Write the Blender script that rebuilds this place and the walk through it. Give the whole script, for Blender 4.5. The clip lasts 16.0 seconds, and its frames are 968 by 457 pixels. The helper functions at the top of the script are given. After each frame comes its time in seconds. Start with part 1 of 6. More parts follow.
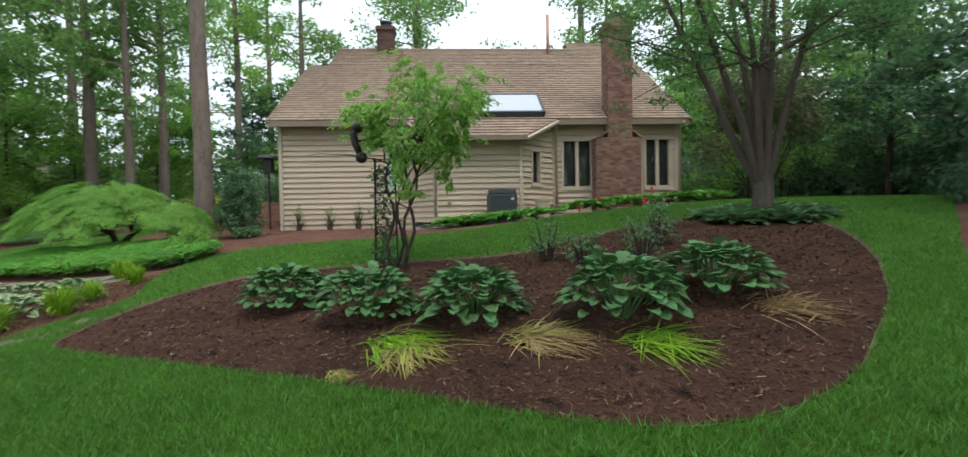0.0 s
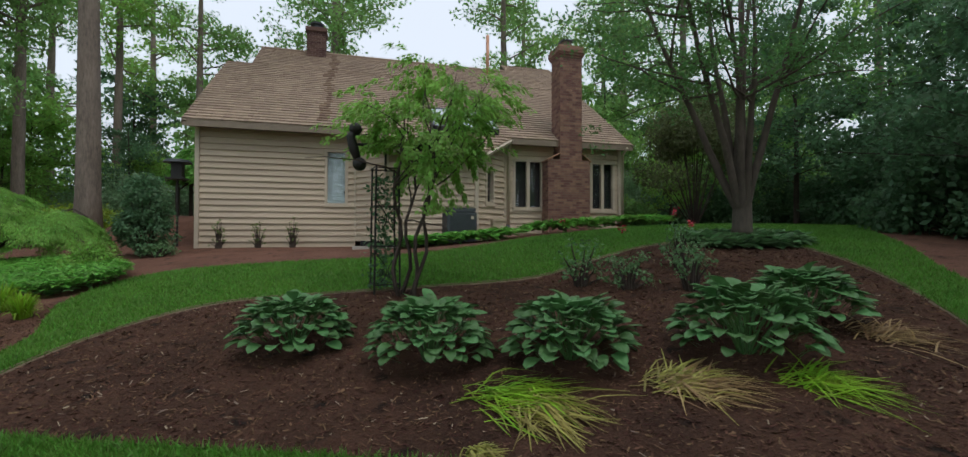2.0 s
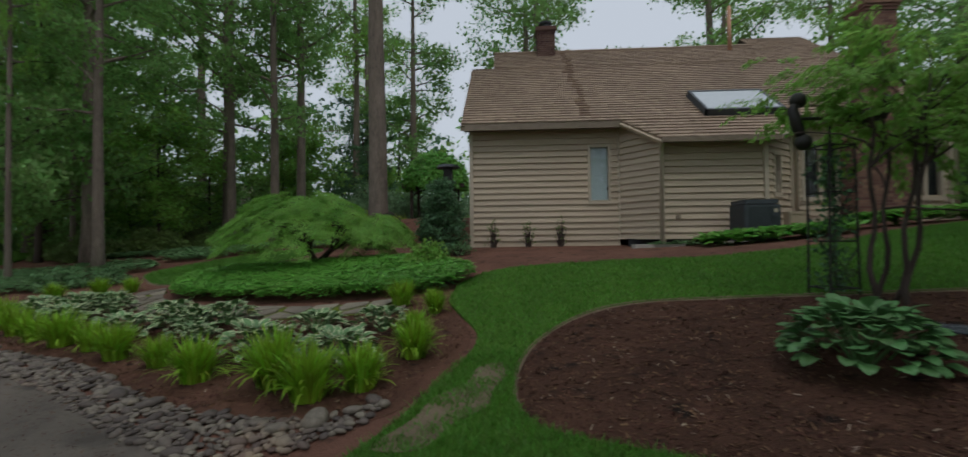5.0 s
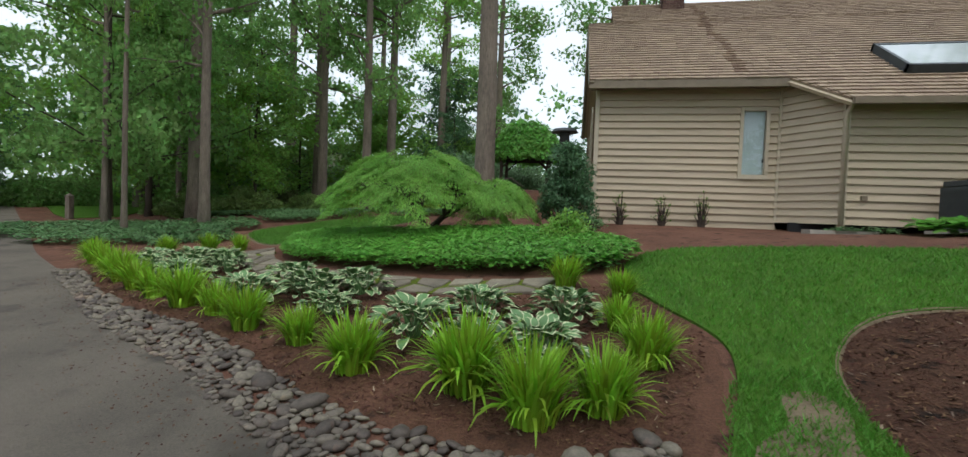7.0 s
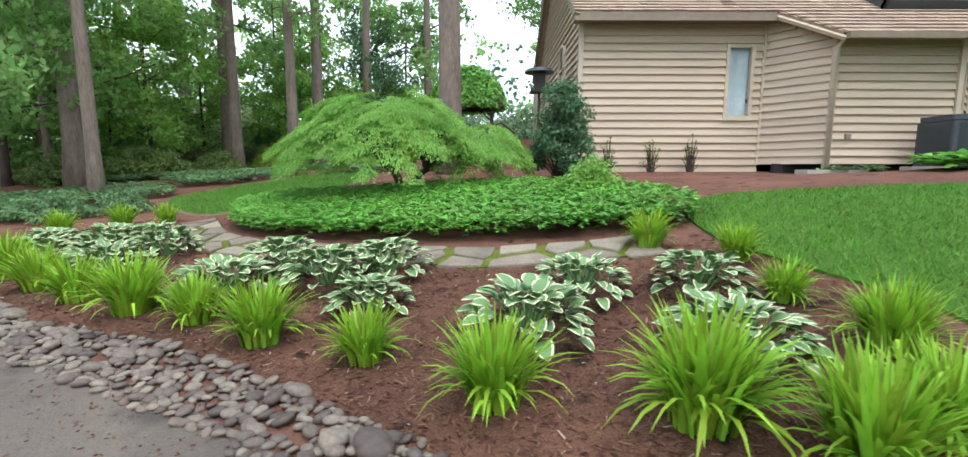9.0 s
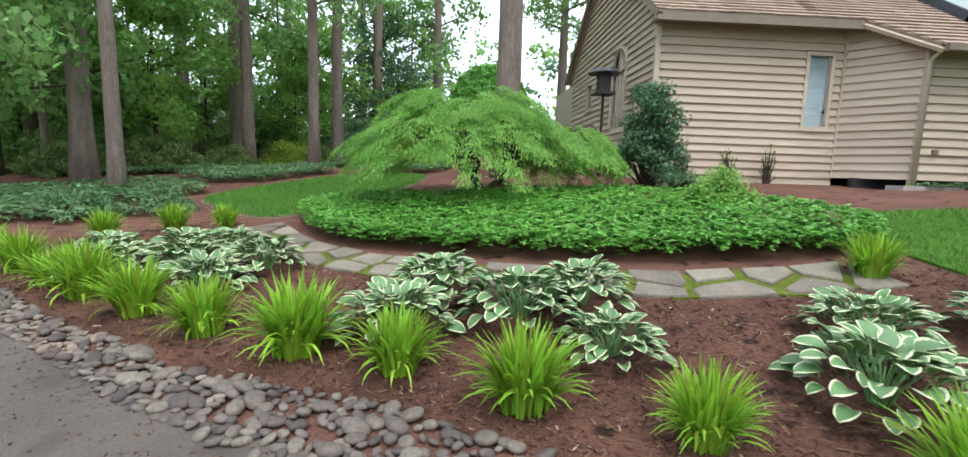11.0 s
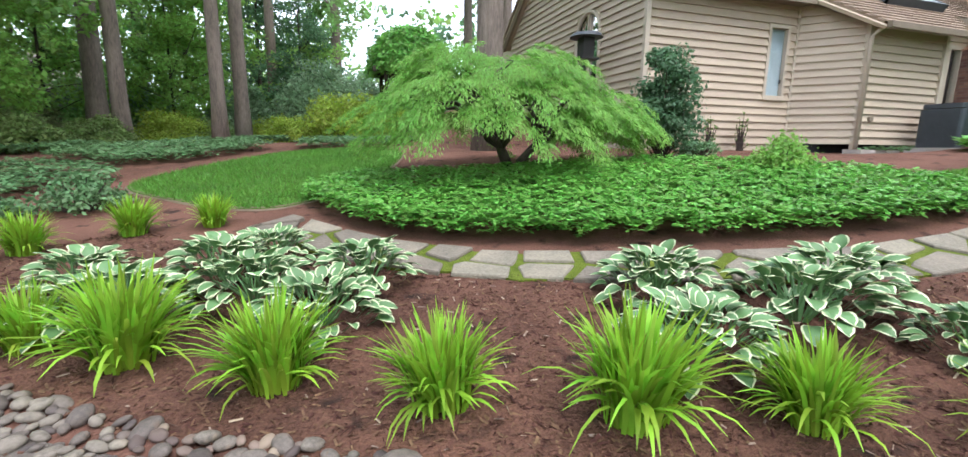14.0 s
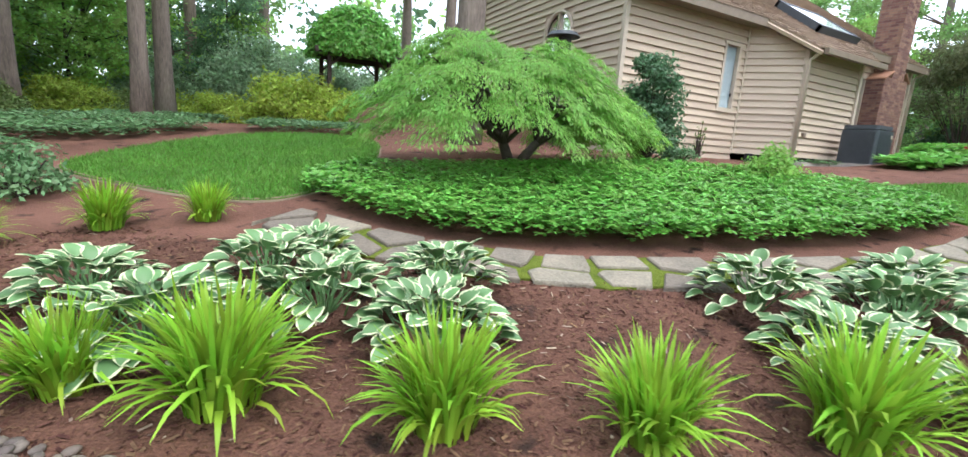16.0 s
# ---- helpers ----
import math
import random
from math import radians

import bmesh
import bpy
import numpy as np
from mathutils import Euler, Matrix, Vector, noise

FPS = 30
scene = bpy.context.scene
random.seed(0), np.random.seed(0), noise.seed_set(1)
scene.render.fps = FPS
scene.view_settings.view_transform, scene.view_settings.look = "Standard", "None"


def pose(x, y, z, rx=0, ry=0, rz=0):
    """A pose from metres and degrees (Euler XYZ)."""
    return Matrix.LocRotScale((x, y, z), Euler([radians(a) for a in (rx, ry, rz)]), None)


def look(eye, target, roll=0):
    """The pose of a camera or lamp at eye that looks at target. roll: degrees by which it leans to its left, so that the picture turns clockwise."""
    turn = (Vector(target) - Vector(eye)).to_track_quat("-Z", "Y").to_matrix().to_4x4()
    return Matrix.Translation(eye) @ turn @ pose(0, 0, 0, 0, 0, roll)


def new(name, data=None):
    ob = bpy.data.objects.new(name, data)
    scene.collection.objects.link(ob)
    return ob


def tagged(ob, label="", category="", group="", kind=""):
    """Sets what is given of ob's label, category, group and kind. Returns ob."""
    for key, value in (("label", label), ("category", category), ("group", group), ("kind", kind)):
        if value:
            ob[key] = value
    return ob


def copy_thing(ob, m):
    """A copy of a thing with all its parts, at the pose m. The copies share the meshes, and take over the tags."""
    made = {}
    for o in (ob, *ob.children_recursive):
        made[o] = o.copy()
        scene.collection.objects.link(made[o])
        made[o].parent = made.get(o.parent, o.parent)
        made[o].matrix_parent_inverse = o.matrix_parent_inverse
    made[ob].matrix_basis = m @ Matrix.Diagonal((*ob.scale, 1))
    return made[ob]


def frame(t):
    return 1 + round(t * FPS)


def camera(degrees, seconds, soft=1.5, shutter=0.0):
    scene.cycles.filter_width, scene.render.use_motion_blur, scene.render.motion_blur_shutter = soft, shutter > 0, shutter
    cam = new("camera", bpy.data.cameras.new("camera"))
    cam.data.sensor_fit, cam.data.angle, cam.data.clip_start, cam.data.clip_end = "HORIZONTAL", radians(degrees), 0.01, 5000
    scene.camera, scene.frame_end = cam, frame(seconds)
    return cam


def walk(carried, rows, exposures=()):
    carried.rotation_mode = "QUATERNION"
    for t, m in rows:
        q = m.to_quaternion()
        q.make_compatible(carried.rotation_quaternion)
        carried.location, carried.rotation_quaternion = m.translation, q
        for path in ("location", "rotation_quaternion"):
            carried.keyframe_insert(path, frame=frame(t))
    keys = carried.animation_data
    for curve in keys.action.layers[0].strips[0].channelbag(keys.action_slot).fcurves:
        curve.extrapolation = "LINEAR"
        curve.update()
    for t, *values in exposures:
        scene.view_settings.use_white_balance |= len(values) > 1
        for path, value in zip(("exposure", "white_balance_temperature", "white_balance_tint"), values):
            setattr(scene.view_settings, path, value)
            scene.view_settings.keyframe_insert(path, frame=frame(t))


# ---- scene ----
cam = camera(92.5, 16.0, soft=1.45, shutter=0.2)
PATH = [
    (0, (0.031, -0.027, 1.442), (0.221, 3.591, 1.346), -1.0),
    (0.5, (-0.281, 0.243, 1.458), (0.424, 3.797, 1.402), -2.4),
    (1, (-0.602, 0.484, 1.486), (0.158, 4.029, 1.536), -1.3),
    (1.5, (-0.975, 0.705, 1.466), (-0.013, 4.2, 1.504), -1.6),
    (2, (-1.426, 0.917, 1.449), (-0.457, 4.41, 1.504), 0.1),
    (2.5, (-1.89, 1.055, 1.435), (-0.747, 4.495, 1.462), -0.4),
    (3, (-2.373, 1.202, 1.449), (-1.185, 4.627, 1.496), -0.8),
    (3.5, (-2.849, 1.327, 1.453), (-1.742, 4.778, 1.538), -2.1),
    (4, (-3.36, 1.533, 1.426), (-2.715, 5.099, 1.556), -1.2),
    (4.5, (-3.853, 1.715, 1.404), (-3.563, 5.327, 1.529), -0.1),
    (5, (-4.415, 1.936, 1.402), (-4.611, 5.555, 1.466), -0.7),
    (5.2, (-4.673, 2.014, 1.409), (-5.147, 5.606, 1.435), -0.2),
    (7.3, (-6.124, 3.344, 1.188), (-6.813, 6.898, 1.023), 2.5),
    (7.5, (-6.271, 3.485, 1.165), (-6.915, 7.045, 0.949), 3.6),
    (8, (-6.617, 3.781, 1.196), (-7.259, 7.333, 0.858), 2.5),
    (8.5, (-7.063, 3.998, 1.197), (-7.243, 7.602, 0.833), 2.7),
    (9, (-7.531, 4.158, 1.17), (-7.526, 7.754, 0.71), 0.1),
    (9.5, (-8.089, 4.308, 1.168), (-8.405, 7.89, 0.706), 1.2),
    (9.7, (-8.278, 4.428, 1.143), (-8.374, 8.028, 0.713), 0.7),
    (11.8, (-9.885, 5.262, 1.226), (-9.494, 8.829, 0.71), 2.2),
    (12, (-10.025, 5.385, 1.225), (-9.519, 8.921, 0.606), 2.0),
    (12.5, (-10.5, 5.695, 1.241), (-10.199, 9.262, 0.664), 0.2),
    (13, (-10.864, 5.954, 1.205), (-10.257, 9.479, 0.612), -0.9),
    (13.5, (-11.219, 6.19, 1.167), (-10.398, 9.67, 0.57), 0.3),
    (14, (-11.509, 6.289, 1.138), (-10.395, 9.681, 0.503), 0.8),
    (14.5, (-11.709, 6.476, 1.125), (-10.335, 9.773, 0.507), 1.4),
    (15, (-11.928, 6.581, 1.121), (-10.342, 9.78, 0.492), 2.2),
    (15.5, (-12.169, 6.719, 1.109), (-10.498, 9.864, 0.432), 2.3),
    (16, (-12.483, 7.034, 1.101), (-10.774, 10.163, 0.447), 4.0),
]
walk(cam, [(t, look(eye, target, roll)) for t, eye, target, roll in PATH],
     [(0.0, -0.4, 6500, 10), (0.5, -0.55, 6500, 10), (1.5, -0.6, 6500, 10), (2.0, -1.05, 6500, 10), (2.6, -1.05, 6500, 10), (3.5, -0.9, 6500, 10), (4.1, -0.95, 6500, 10),
      (4.5, -1.45, 6500, 10), (5.0, -1.65, 6500, 10), (5.4, -1.35, 6500, 10), (7.2, -0.65, 6550, 7), (8.0, -0.05, 6450, 10), (8.6, 0.35, 6350, 13),
      (9.5, 0.3, 6300, 14), (12.0, 0.15, 6250, 15), (12.5, 0.15, 6250, 15), (14.0, 0.45, 6200, 16), (16.0, 0.55, 6200, 16)])


# ---- light: an overcast summer day under tall trees ----
def node(tree, kind, operation="", data_type="", **values):
    nd = tree.nodes.new(kind)
    if operation:
        nd.operation = operation
    if data_type:
        nd.data_type = data_type
    for key, value in values.items():
        nd.inputs[key].default_value = value
    return nd


world = bpy.data.worlds.new("overcast_sky")
scene.world = world
world.use_nodes = True
wt = world.node_tree
wt.nodes.clear()
sky = node(wt, "ShaderNodeTexSky")
sky.sky_type, sky.sun_disc, sky.sun_elevation, sky.sun_rotation = "NISHITA", False, radians(62), radians(159)
sky.air_density, sky.dust_density = 1.0, 6.0
cloud = node(wt, "ShaderNodeMix", data_type="RGBA")
cloud.inputs[0].default_value = 0.75
cloud.inputs[7].default_value = (9.5, 10.4, 11.6, 1)
wt.links.new(sky.outputs[0], cloud.inputs[6])
back = node(wt, "ShaderNodeBackground", Strength=0.22)
wt.links.new(cloud.outputs[2], back.inputs[0])
wt.links.new(back.outputs[0], node(wt, "ShaderNodeOutputWorld").inputs[0])

sun = new("sun", bpy.data.lights.new("sun", "SUN"))
sun.data.energy, sun.data.angle, sun.data.color = 1.5, radians(30), (1.0, 0.98, 0.95)
sun.matrix_world = look((5, -9, 26), (0, 4, 0))


# ---- materials ----
def material(name, base, dark=None, rough=0.7, metal=0.0, scale=6.0, fine=60.0, bump=0.0, island=0.0, leafy=0.0, spec=0.5,
             bump_scale=None, stretch=None, third=None):
    """Principled surface: two-scale noise between base and dark, optional per-piece variation and light passing through leaves."""
    mat = bpy.data.materials.new(name)
    mat.use_nodes = True
    t = mat.node_tree
    bsdf = t.nodes["Principled BSDF"]
    out = t.nodes["Material Output"]
    bsdf.inputs["Roughness"].default_value = rough
    bsdf.inputs["Metallic"].default_value = metal
    bsdf.inputs["Specular IOR Level"].default_value = spec
    dark = dark or tuple(c * 0.6 for c in base)
    co = t.nodes.new("ShaderNodeTexCoord")
    vec = co.outputs["Object"]
    if stretch:
        mp = t.nodes.new("ShaderNodeMapping")
        mp.inputs["Scale"].default_value = stretch
        t.links.new(vec, mp.inputs[0])
        vec = mp.outputs[0]
    n1 = node(t, "ShaderNodeTexNoise", Scale=scale, Detail=4.0, Roughness=0.6)
    n2 = node(t, "ShaderNodeTexNoise", Scale=fine, Detail=3.0, Roughness=0.7)
    t.links.new(vec, n1.inputs["Vector"])
    t.links.new(vec, n2.inputs["Vector"])
    add = node(t, "ShaderNodeMath", operation="ADD")
    t.links.new(n1.outputs[0], add.inputs[0])
    t.links.new(n2.outputs[0], add.inputs[1])
    ramp = node(t, "ShaderNodeMapRange")
    ramp.inputs[1].default_value, ramp.inputs[2].default_value = 0.72, 1.28
    t.links.new(add.outputs[0], ramp.inputs[0])
    mix = node(t, "ShaderNodeMix", data_type="RGBA")
    mix.inputs[6].default_value, mix.inputs[7].default_value = (*dark, 1), (*base, 1)
    t.links.new(ramp.outputs[0], mix.inputs[0])
    colour = mix.outputs[2]
    if third:
        n3 = node(t, "ShaderNodeTexNoise", Scale=third[1], Detail=3.0)
        t.links.new(vec, n3.inputs["Vector"])
        cut = node(t, "ShaderNodeMapRange")
        cut.inputs[1].default_value, cut.inputs[2].default_value = third[2], third[2] + 0.12
        t.links.new(n3.outputs[0], cut.inputs[0])
        m3 = node(t, "ShaderNodeMix", data_type="RGBA")
        m3.inputs[7].default_value = (*third[0], 1)
        t.links.new(cut.outputs[0], m3.inputs[0])
        t.links.new(colour, m3.inputs[6])
        colour = m3.outputs[2]
    if island:
        geo = t.nodes.new("ShaderNodeNewGeometry")
        info = t.nodes.new("ShaderNodeObjectInfo")
        both = node(t, "ShaderNodeMath", operation="ADD")
        t.links.new(geo.outputs["Random Per Island"], both.inputs[0])
        t.links.new(info.outputs["Random"], both.inputs[1])
        frac = node(t, "ShaderNodeMath", operation="FRACT")
        t.links.new(both.outputs[0], frac.inputs[0])
        rng = node(t, "ShaderNodeMapRange")
        rng.inputs[3].default_value, rng.inputs[4].default_value = 1 - island, 1 + island
        t.links.new(frac.outputs[0], rng.inputs[0])
        hsv = t.nodes.new("ShaderNodeHueSaturation")
        t.links.new(rng.outputs[0], hsv.inputs["Value"])
        hue = node(t, "ShaderNodeMapRange")
        hue.inputs[3].default_value, hue.inputs[4].default_value = 0.5 - 0.05 * island, 0.5 + 0.05 * island
        t.links.new(frac.outputs[0], hue.inputs[0])
        t.links.new(hue.outputs[0], hsv.inputs["Hue"])
        t.links.new(colour, hsv.inputs["Color"])
        colour = hsv.outputs[0]
    t.links.new(colour, bsdf.inputs["Base Color"])
    if bump:
        n4 = node(t, "ShaderNodeTexNoise", Scale=bump_scale or fine, Detail=4.0)
        t.links.new(vec, n4.inputs["Vector"])
        bp = node(t, "ShaderNodeBump", Strength=bump, Distance=0.02)
        t.links.new(n4.outputs[0], bp.inputs["Height"])
        t.links.new(bp.outputs[0], bsdf.inputs["Normal"])
    if leafy:
        tr = t.nodes.new("ShaderNodeBsdfTranslucent")
        t.links.new(colour, tr.inputs[0])
        ms = node(t, "ShaderNodeMixShader")
        ms.inputs[0].default_value = leafy
        t.links.new(bsdf.outputs[0], ms.inputs[1])
        t.links.new(tr.outputs[0], ms.inputs[2])
        t.links.new(ms.outputs[0], out.inputs[0])
    return mat


def glass_material(name, tint, rough=0.02):
    mat = bpy.data.materials.new(name)
    mat.use_nodes = True
    b = mat.node_tree.nodes["Principled BSDF"]
    b.inputs["Base Color"].default_value = (*tint, 1)
    b.inputs["Roughness"].default_value = rough
    b.inputs["Transmission Weight"].default_value = 1.0
    b.inputs["IOR"].default_value = 1.45
    return mat


MULCH = material("shredded_bark_mulch", (0.2, 0.1, 0.07), (0.1, 0.05, 0.036), rough=0.95, scale=1.3, fine=55, bump=1.0, bump_scale=70, spec=0.15,
                 third=((0.03, 0.018, 0.014), 5.0, 0.6))
CHIP = material("bark_chip", (0.16, 0.082, 0.055), (0.055, 0.03, 0.021), rough=0.95, island=0.55, spec=0.1)
PALE_CHIP = material("pale_wood_chip", (0.34, 0.26, 0.2), (0.2, 0.14, 0.1), rough=0.9, island=0.4, spec=0.1)
TURF = material("lawn_soil_and_thatch", (0.08, 0.18, 0.024), (0.045, 0.11, 0.015), rough=0.95, scale=2.0, fine=90, bump=0.8, spec=0.1)
BLADE = material("grass_blade", (0.13, 0.31, 0.038), (0.08, 0.21, 0.027), rough=0.6, island=0.35, leafy=0.35, scale=1.2, fine=9)
DIRT = material("bare_dry_soil", (0.2, 0.15, 0.095), (0.1, 0.078, 0.045), rough=0.95, scale=3, fine=50, bump=0.6)
ASPHALT = material("worn_drive_asphalt", (0.19, 0.16, 0.13), (0.1, 0.085, 0.07), rough=0.9, scale=0.9, fine=70, bump=0.9, bump_scale=150, third=((0.08, 0.068, 0.056), 1.6, 0.57))
PEBBLE = material("river_stone", (0.18, 0.147, 0.118), (0.072, 0.06, 0.05), rough=0.7, island=0.5, scale=2.5, fine=30, bump=0.12, third=((0.21, 0.145, 0.105), 0.7, 0.6))
FLAG = material("flagstone", (0.25, 0.212, 0.16), (0.125, 0.112, 0.085), rough=0.9, island=0.25, scale=3, fine=45, bump=0.5)
MOSS = material("moss", (0.16, 0.2, 0.03), (0.07, 0.1, 0.015), rough=1.0, scale=8, fine=90, bump=1.0, spec=0.1)
SIDING = material("tan_painted_clapboard", (0.53, 0.435, 0.325), (0.45, 0.37, 0.275), rough=0.75, scale=2.0, fine=30, bump=0.15, island=0.06, stretch=(0.3, 1, 3))
TRIM = material("cream_painted_trim", (0.54, 0.465, 0.365), (0.46, 0.4, 0.31), rough=0.7, scale=3, fine=40)
BROWN = material("brown_painted_gutter", (0.24, 0.19, 0.14), (0.18, 0.14, 0.1), rough=0.5)
SHAKE = material("weathered_cedar_shake", (0.36, 0.27, 0.2), (0.26, 0.195, 0.145), rough=0.95, island=0.13, scale=0.6, fine=25, bump=0.4)
STAINED_SHAKE = material("rain_stained_shake", (0.24, 0.16, 0.11), (0.15, 0.1, 0.07), rough=0.95, island=0.2, scale=0.6, fine=25, bump=0.4)
BRICK = material("red_brick", (0.27, 0.145, 0.11), (0.17, 0.09, 0.07), rough=0.9, island=0.35, scale=6, fine=60, bump=0.3)
SOOT_BRICK = material("sooty_brick", (0.13, 0.07, 0.06), (0.08, 0.045, 0.04), rough=0.95, island=0.35, scale=6, fine=60, bump=0.3)
MORTAR = material("mortar", (0.24, 0.19, 0.16), (0.18, 0.145, 0.12), rough=1.0)
COPPER = material("copper_flashing", (0.55, 0.3, 0.19), (0.42, 0.23, 0.15), rough=0.5, metal=0.4)
METAL_GREY = material("grey_blue_steel", (0.07, 0.082, 0.095), (0.05, 0.06, 0.07), rough=0.55, metal=0.2)
BLACK_IRON = material("black_wrought_iron", (0.012, 0.012, 0.012), (0.02, 0.017, 0.014), rough=0.55)
BEIGE = material("beige_plastic", (0.48, 0.4, 0.28), (0.4, 0.33, 0.23), rough=0.5)
GLASS = glass_material("window_glass", (0.9, 0.95, 0.95))
# glossy glazing; the pale base colour paints in the white sky's reflection
SKYGLASS = material("sky_painted_glazing", (0.5, 0.55, 0.58), (0.45, 0.5, 0.53), rough=0.06, spec=1.0)
BLIND = material("pale_blue_roller_blind", (0.5, 0.58, 0.62), (0.44, 0.52, 0.56), rough=0.8)
# near-black that stands in for unlit space: behind panes, indoors, under the bay
UNLIT_DARK = material("painted_unlit_dark", (0.03, 0.03, 0.035), rough=1.0)
CONCRETE = material("pale_concrete", (0.45, 0.42, 0.38), (0.34, 0.31, 0.28), rough=0.95, bump=0.3)
BARK = material("grey_brown_bark", (0.25, 0.2, 0.165), (0.1, 0.08, 0.066), rough=0.95, scale=3, fine=22, bump=1.0, bump_scale=16, stretch=(1, 1, 0.22))
SMOOTH_BARK = material("smooth_tan_bark", (0.12, 0.095, 0.075), (0.06, 0.047, 0.038), rough=0.85, scale=3, fine=20, bump=0.4, stretch=(1, 1, 0.3))
DARK_BARK = material("dark_maple_bark", (0.07, 0.05, 0.04), (0.035, 0.026, 0.02), rough=0.9, scale=4, fine=30, bump=0.5)


def leaf(name, base, dark, island=0.35, leafy=0.35, rough=0.5):
    return material(name, base, dark, rough=rough, island=island, leafy=leafy, scale=0.35, fine=3.0, spec=0.35)


L_WOOD = leaf("woodland_leaf", (0.27, 0.45, 0.15), (0.16, 0.32, 0.09), leafy=0.65)
L_DARK = leaf("dark_evergreen_leaf", (0.13, 0.25, 0.12), (0.07, 0.16, 0.075), leafy=0.5)
L_BRIGHT = leaf("fresh_green_leaf", (0.33, 0.54, 0.13), (0.22, 0.42, 0.09), leafy=0.65)
L_MAPLE = leaf("lacy_maple_leaf", (0.28, 0.51, 0.1), (0.17, 0.38, 0.07), leafy=0.5)
L_PACHY = leaf("pachysandra_leaf", (0.22, 0.5, 0.09), (0.13, 0.35, 0.06), leafy=0.35, rough=0.35)
L_HOSTA = leaf("blue_green_hosta_leaf", (0.12, 0.27, 0.09), (0.08, 0.19, 0.065), island=0.25, leafy=0.15, rough=0.4)
L_TUFT = leaf("lime_strap_leaf", (0.37, 0.56, 0.045), (0.17, 0.36, 0.025), island=0.4, leafy=0.35)
L_DEAD = leaf("yellowing_foliage", (0.42, 0.34, 0.1), (0.28, 0.3, 0.07), island=0.4, leafy=0.2)
L_STRAW = leaf("straw_foliage", (0.42, 0.28, 0.13), (0.3, 0.19, 0.09), island=0.35, leafy=0.1)
L_YELLOW = leaf("yellow_green_shrub_leaf", (0.42, 0.53, 0.08), (0.27, 0.38, 0.055), leafy=0.5)
L_RED = leaf("bronze_green_leaf", (0.19, 0.2, 0.09), (0.11, 0.15, 0.065), leafy=0.55)
L_SILVER = leaf("grey_green_evergreen_leaf", (0.3, 0.43, 0.26), (0.19, 0.32, 0.17), leafy=0.5)
L_OLIVE = leaf("olive_azalea_leaf", (0.22, 0.3, 0.09), (0.12, 0.2, 0.06), leafy=0.45)
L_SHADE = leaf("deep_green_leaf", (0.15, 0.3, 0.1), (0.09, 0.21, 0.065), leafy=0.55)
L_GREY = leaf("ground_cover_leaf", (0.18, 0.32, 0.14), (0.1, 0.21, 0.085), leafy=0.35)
FLOWER = material("rose_red_petal", (0.5, 0.03, 0.06), (0.35, 0.02, 0.04), rough=0.6, island=0.2)


def variegated():
    """Hosta leaf: green middle and cream margin, by the leaf's own width coordinate."""
    mat = bpy.data.materials.new("cream_edged_hosta_leaf")
    mat.use_nodes = True
    t = mat.node_tree
    b = t.nodes["Principled BSDF"]
    b.inputs["Roughness"].default_value = 0.5
    uv = t.nodes.new("ShaderNodeUVMap")
    sep = t.nodes.new("ShaderNodeSeparateXYZ")
    t.links.new(uv.outputs[0], sep.inputs[0])
    ns = node(t, "ShaderNodeTexNoise", Scale=7.0, Detail=3.0)
    t.links.new(uv.outputs[0], ns.inputs["Vector"])
    ad = node(t, "ShaderNodeMath", operation="MULTIPLY_ADD")
    ad.inputs[1].default_value = 0.3
    t.links.new(ns.outputs[0], ad.inputs[0])
    t.links.new(sep.outputs[0], ad.inputs[2])
    mr = node(t, "ShaderNodeMapRange")
    mr.inputs[1].default_value, mr.inputs[2].default_value = 0.8, 0.87
    t.links.new(ad.outputs[0], mr.inputs[0])
    mx = node(t, "ShaderNodeMix", data_type="RGBA")
    mx.inputs[6].default_value, mx.inputs[7].default_value = (0.11, 0.23, 0.08, 1), (0.62, 0.66, 0.4, 1)
    t.links.new(mr.outputs[0], mx.inputs[0])
    info = t.nodes.new("ShaderNodeObjectInfo")
    rng = node(t, "ShaderNodeMapRange")
    rng.inputs[3].default_value, rng.inputs[4].default_value = 0.75, 1.15
    t.links.new(info.outputs["Random"], rng.inputs[0])
    hs = t.nodes.new("ShaderNodeHueSaturation")
    t.links.new(rng.outputs[0], hs.inputs["Value"])
    t.links.new(mx.outputs[2], hs.inputs["Color"])
    t.links.new(hs.outputs[0], b.inputs["Base Color"])
    return mat


L_VARIEGATED = variegated()


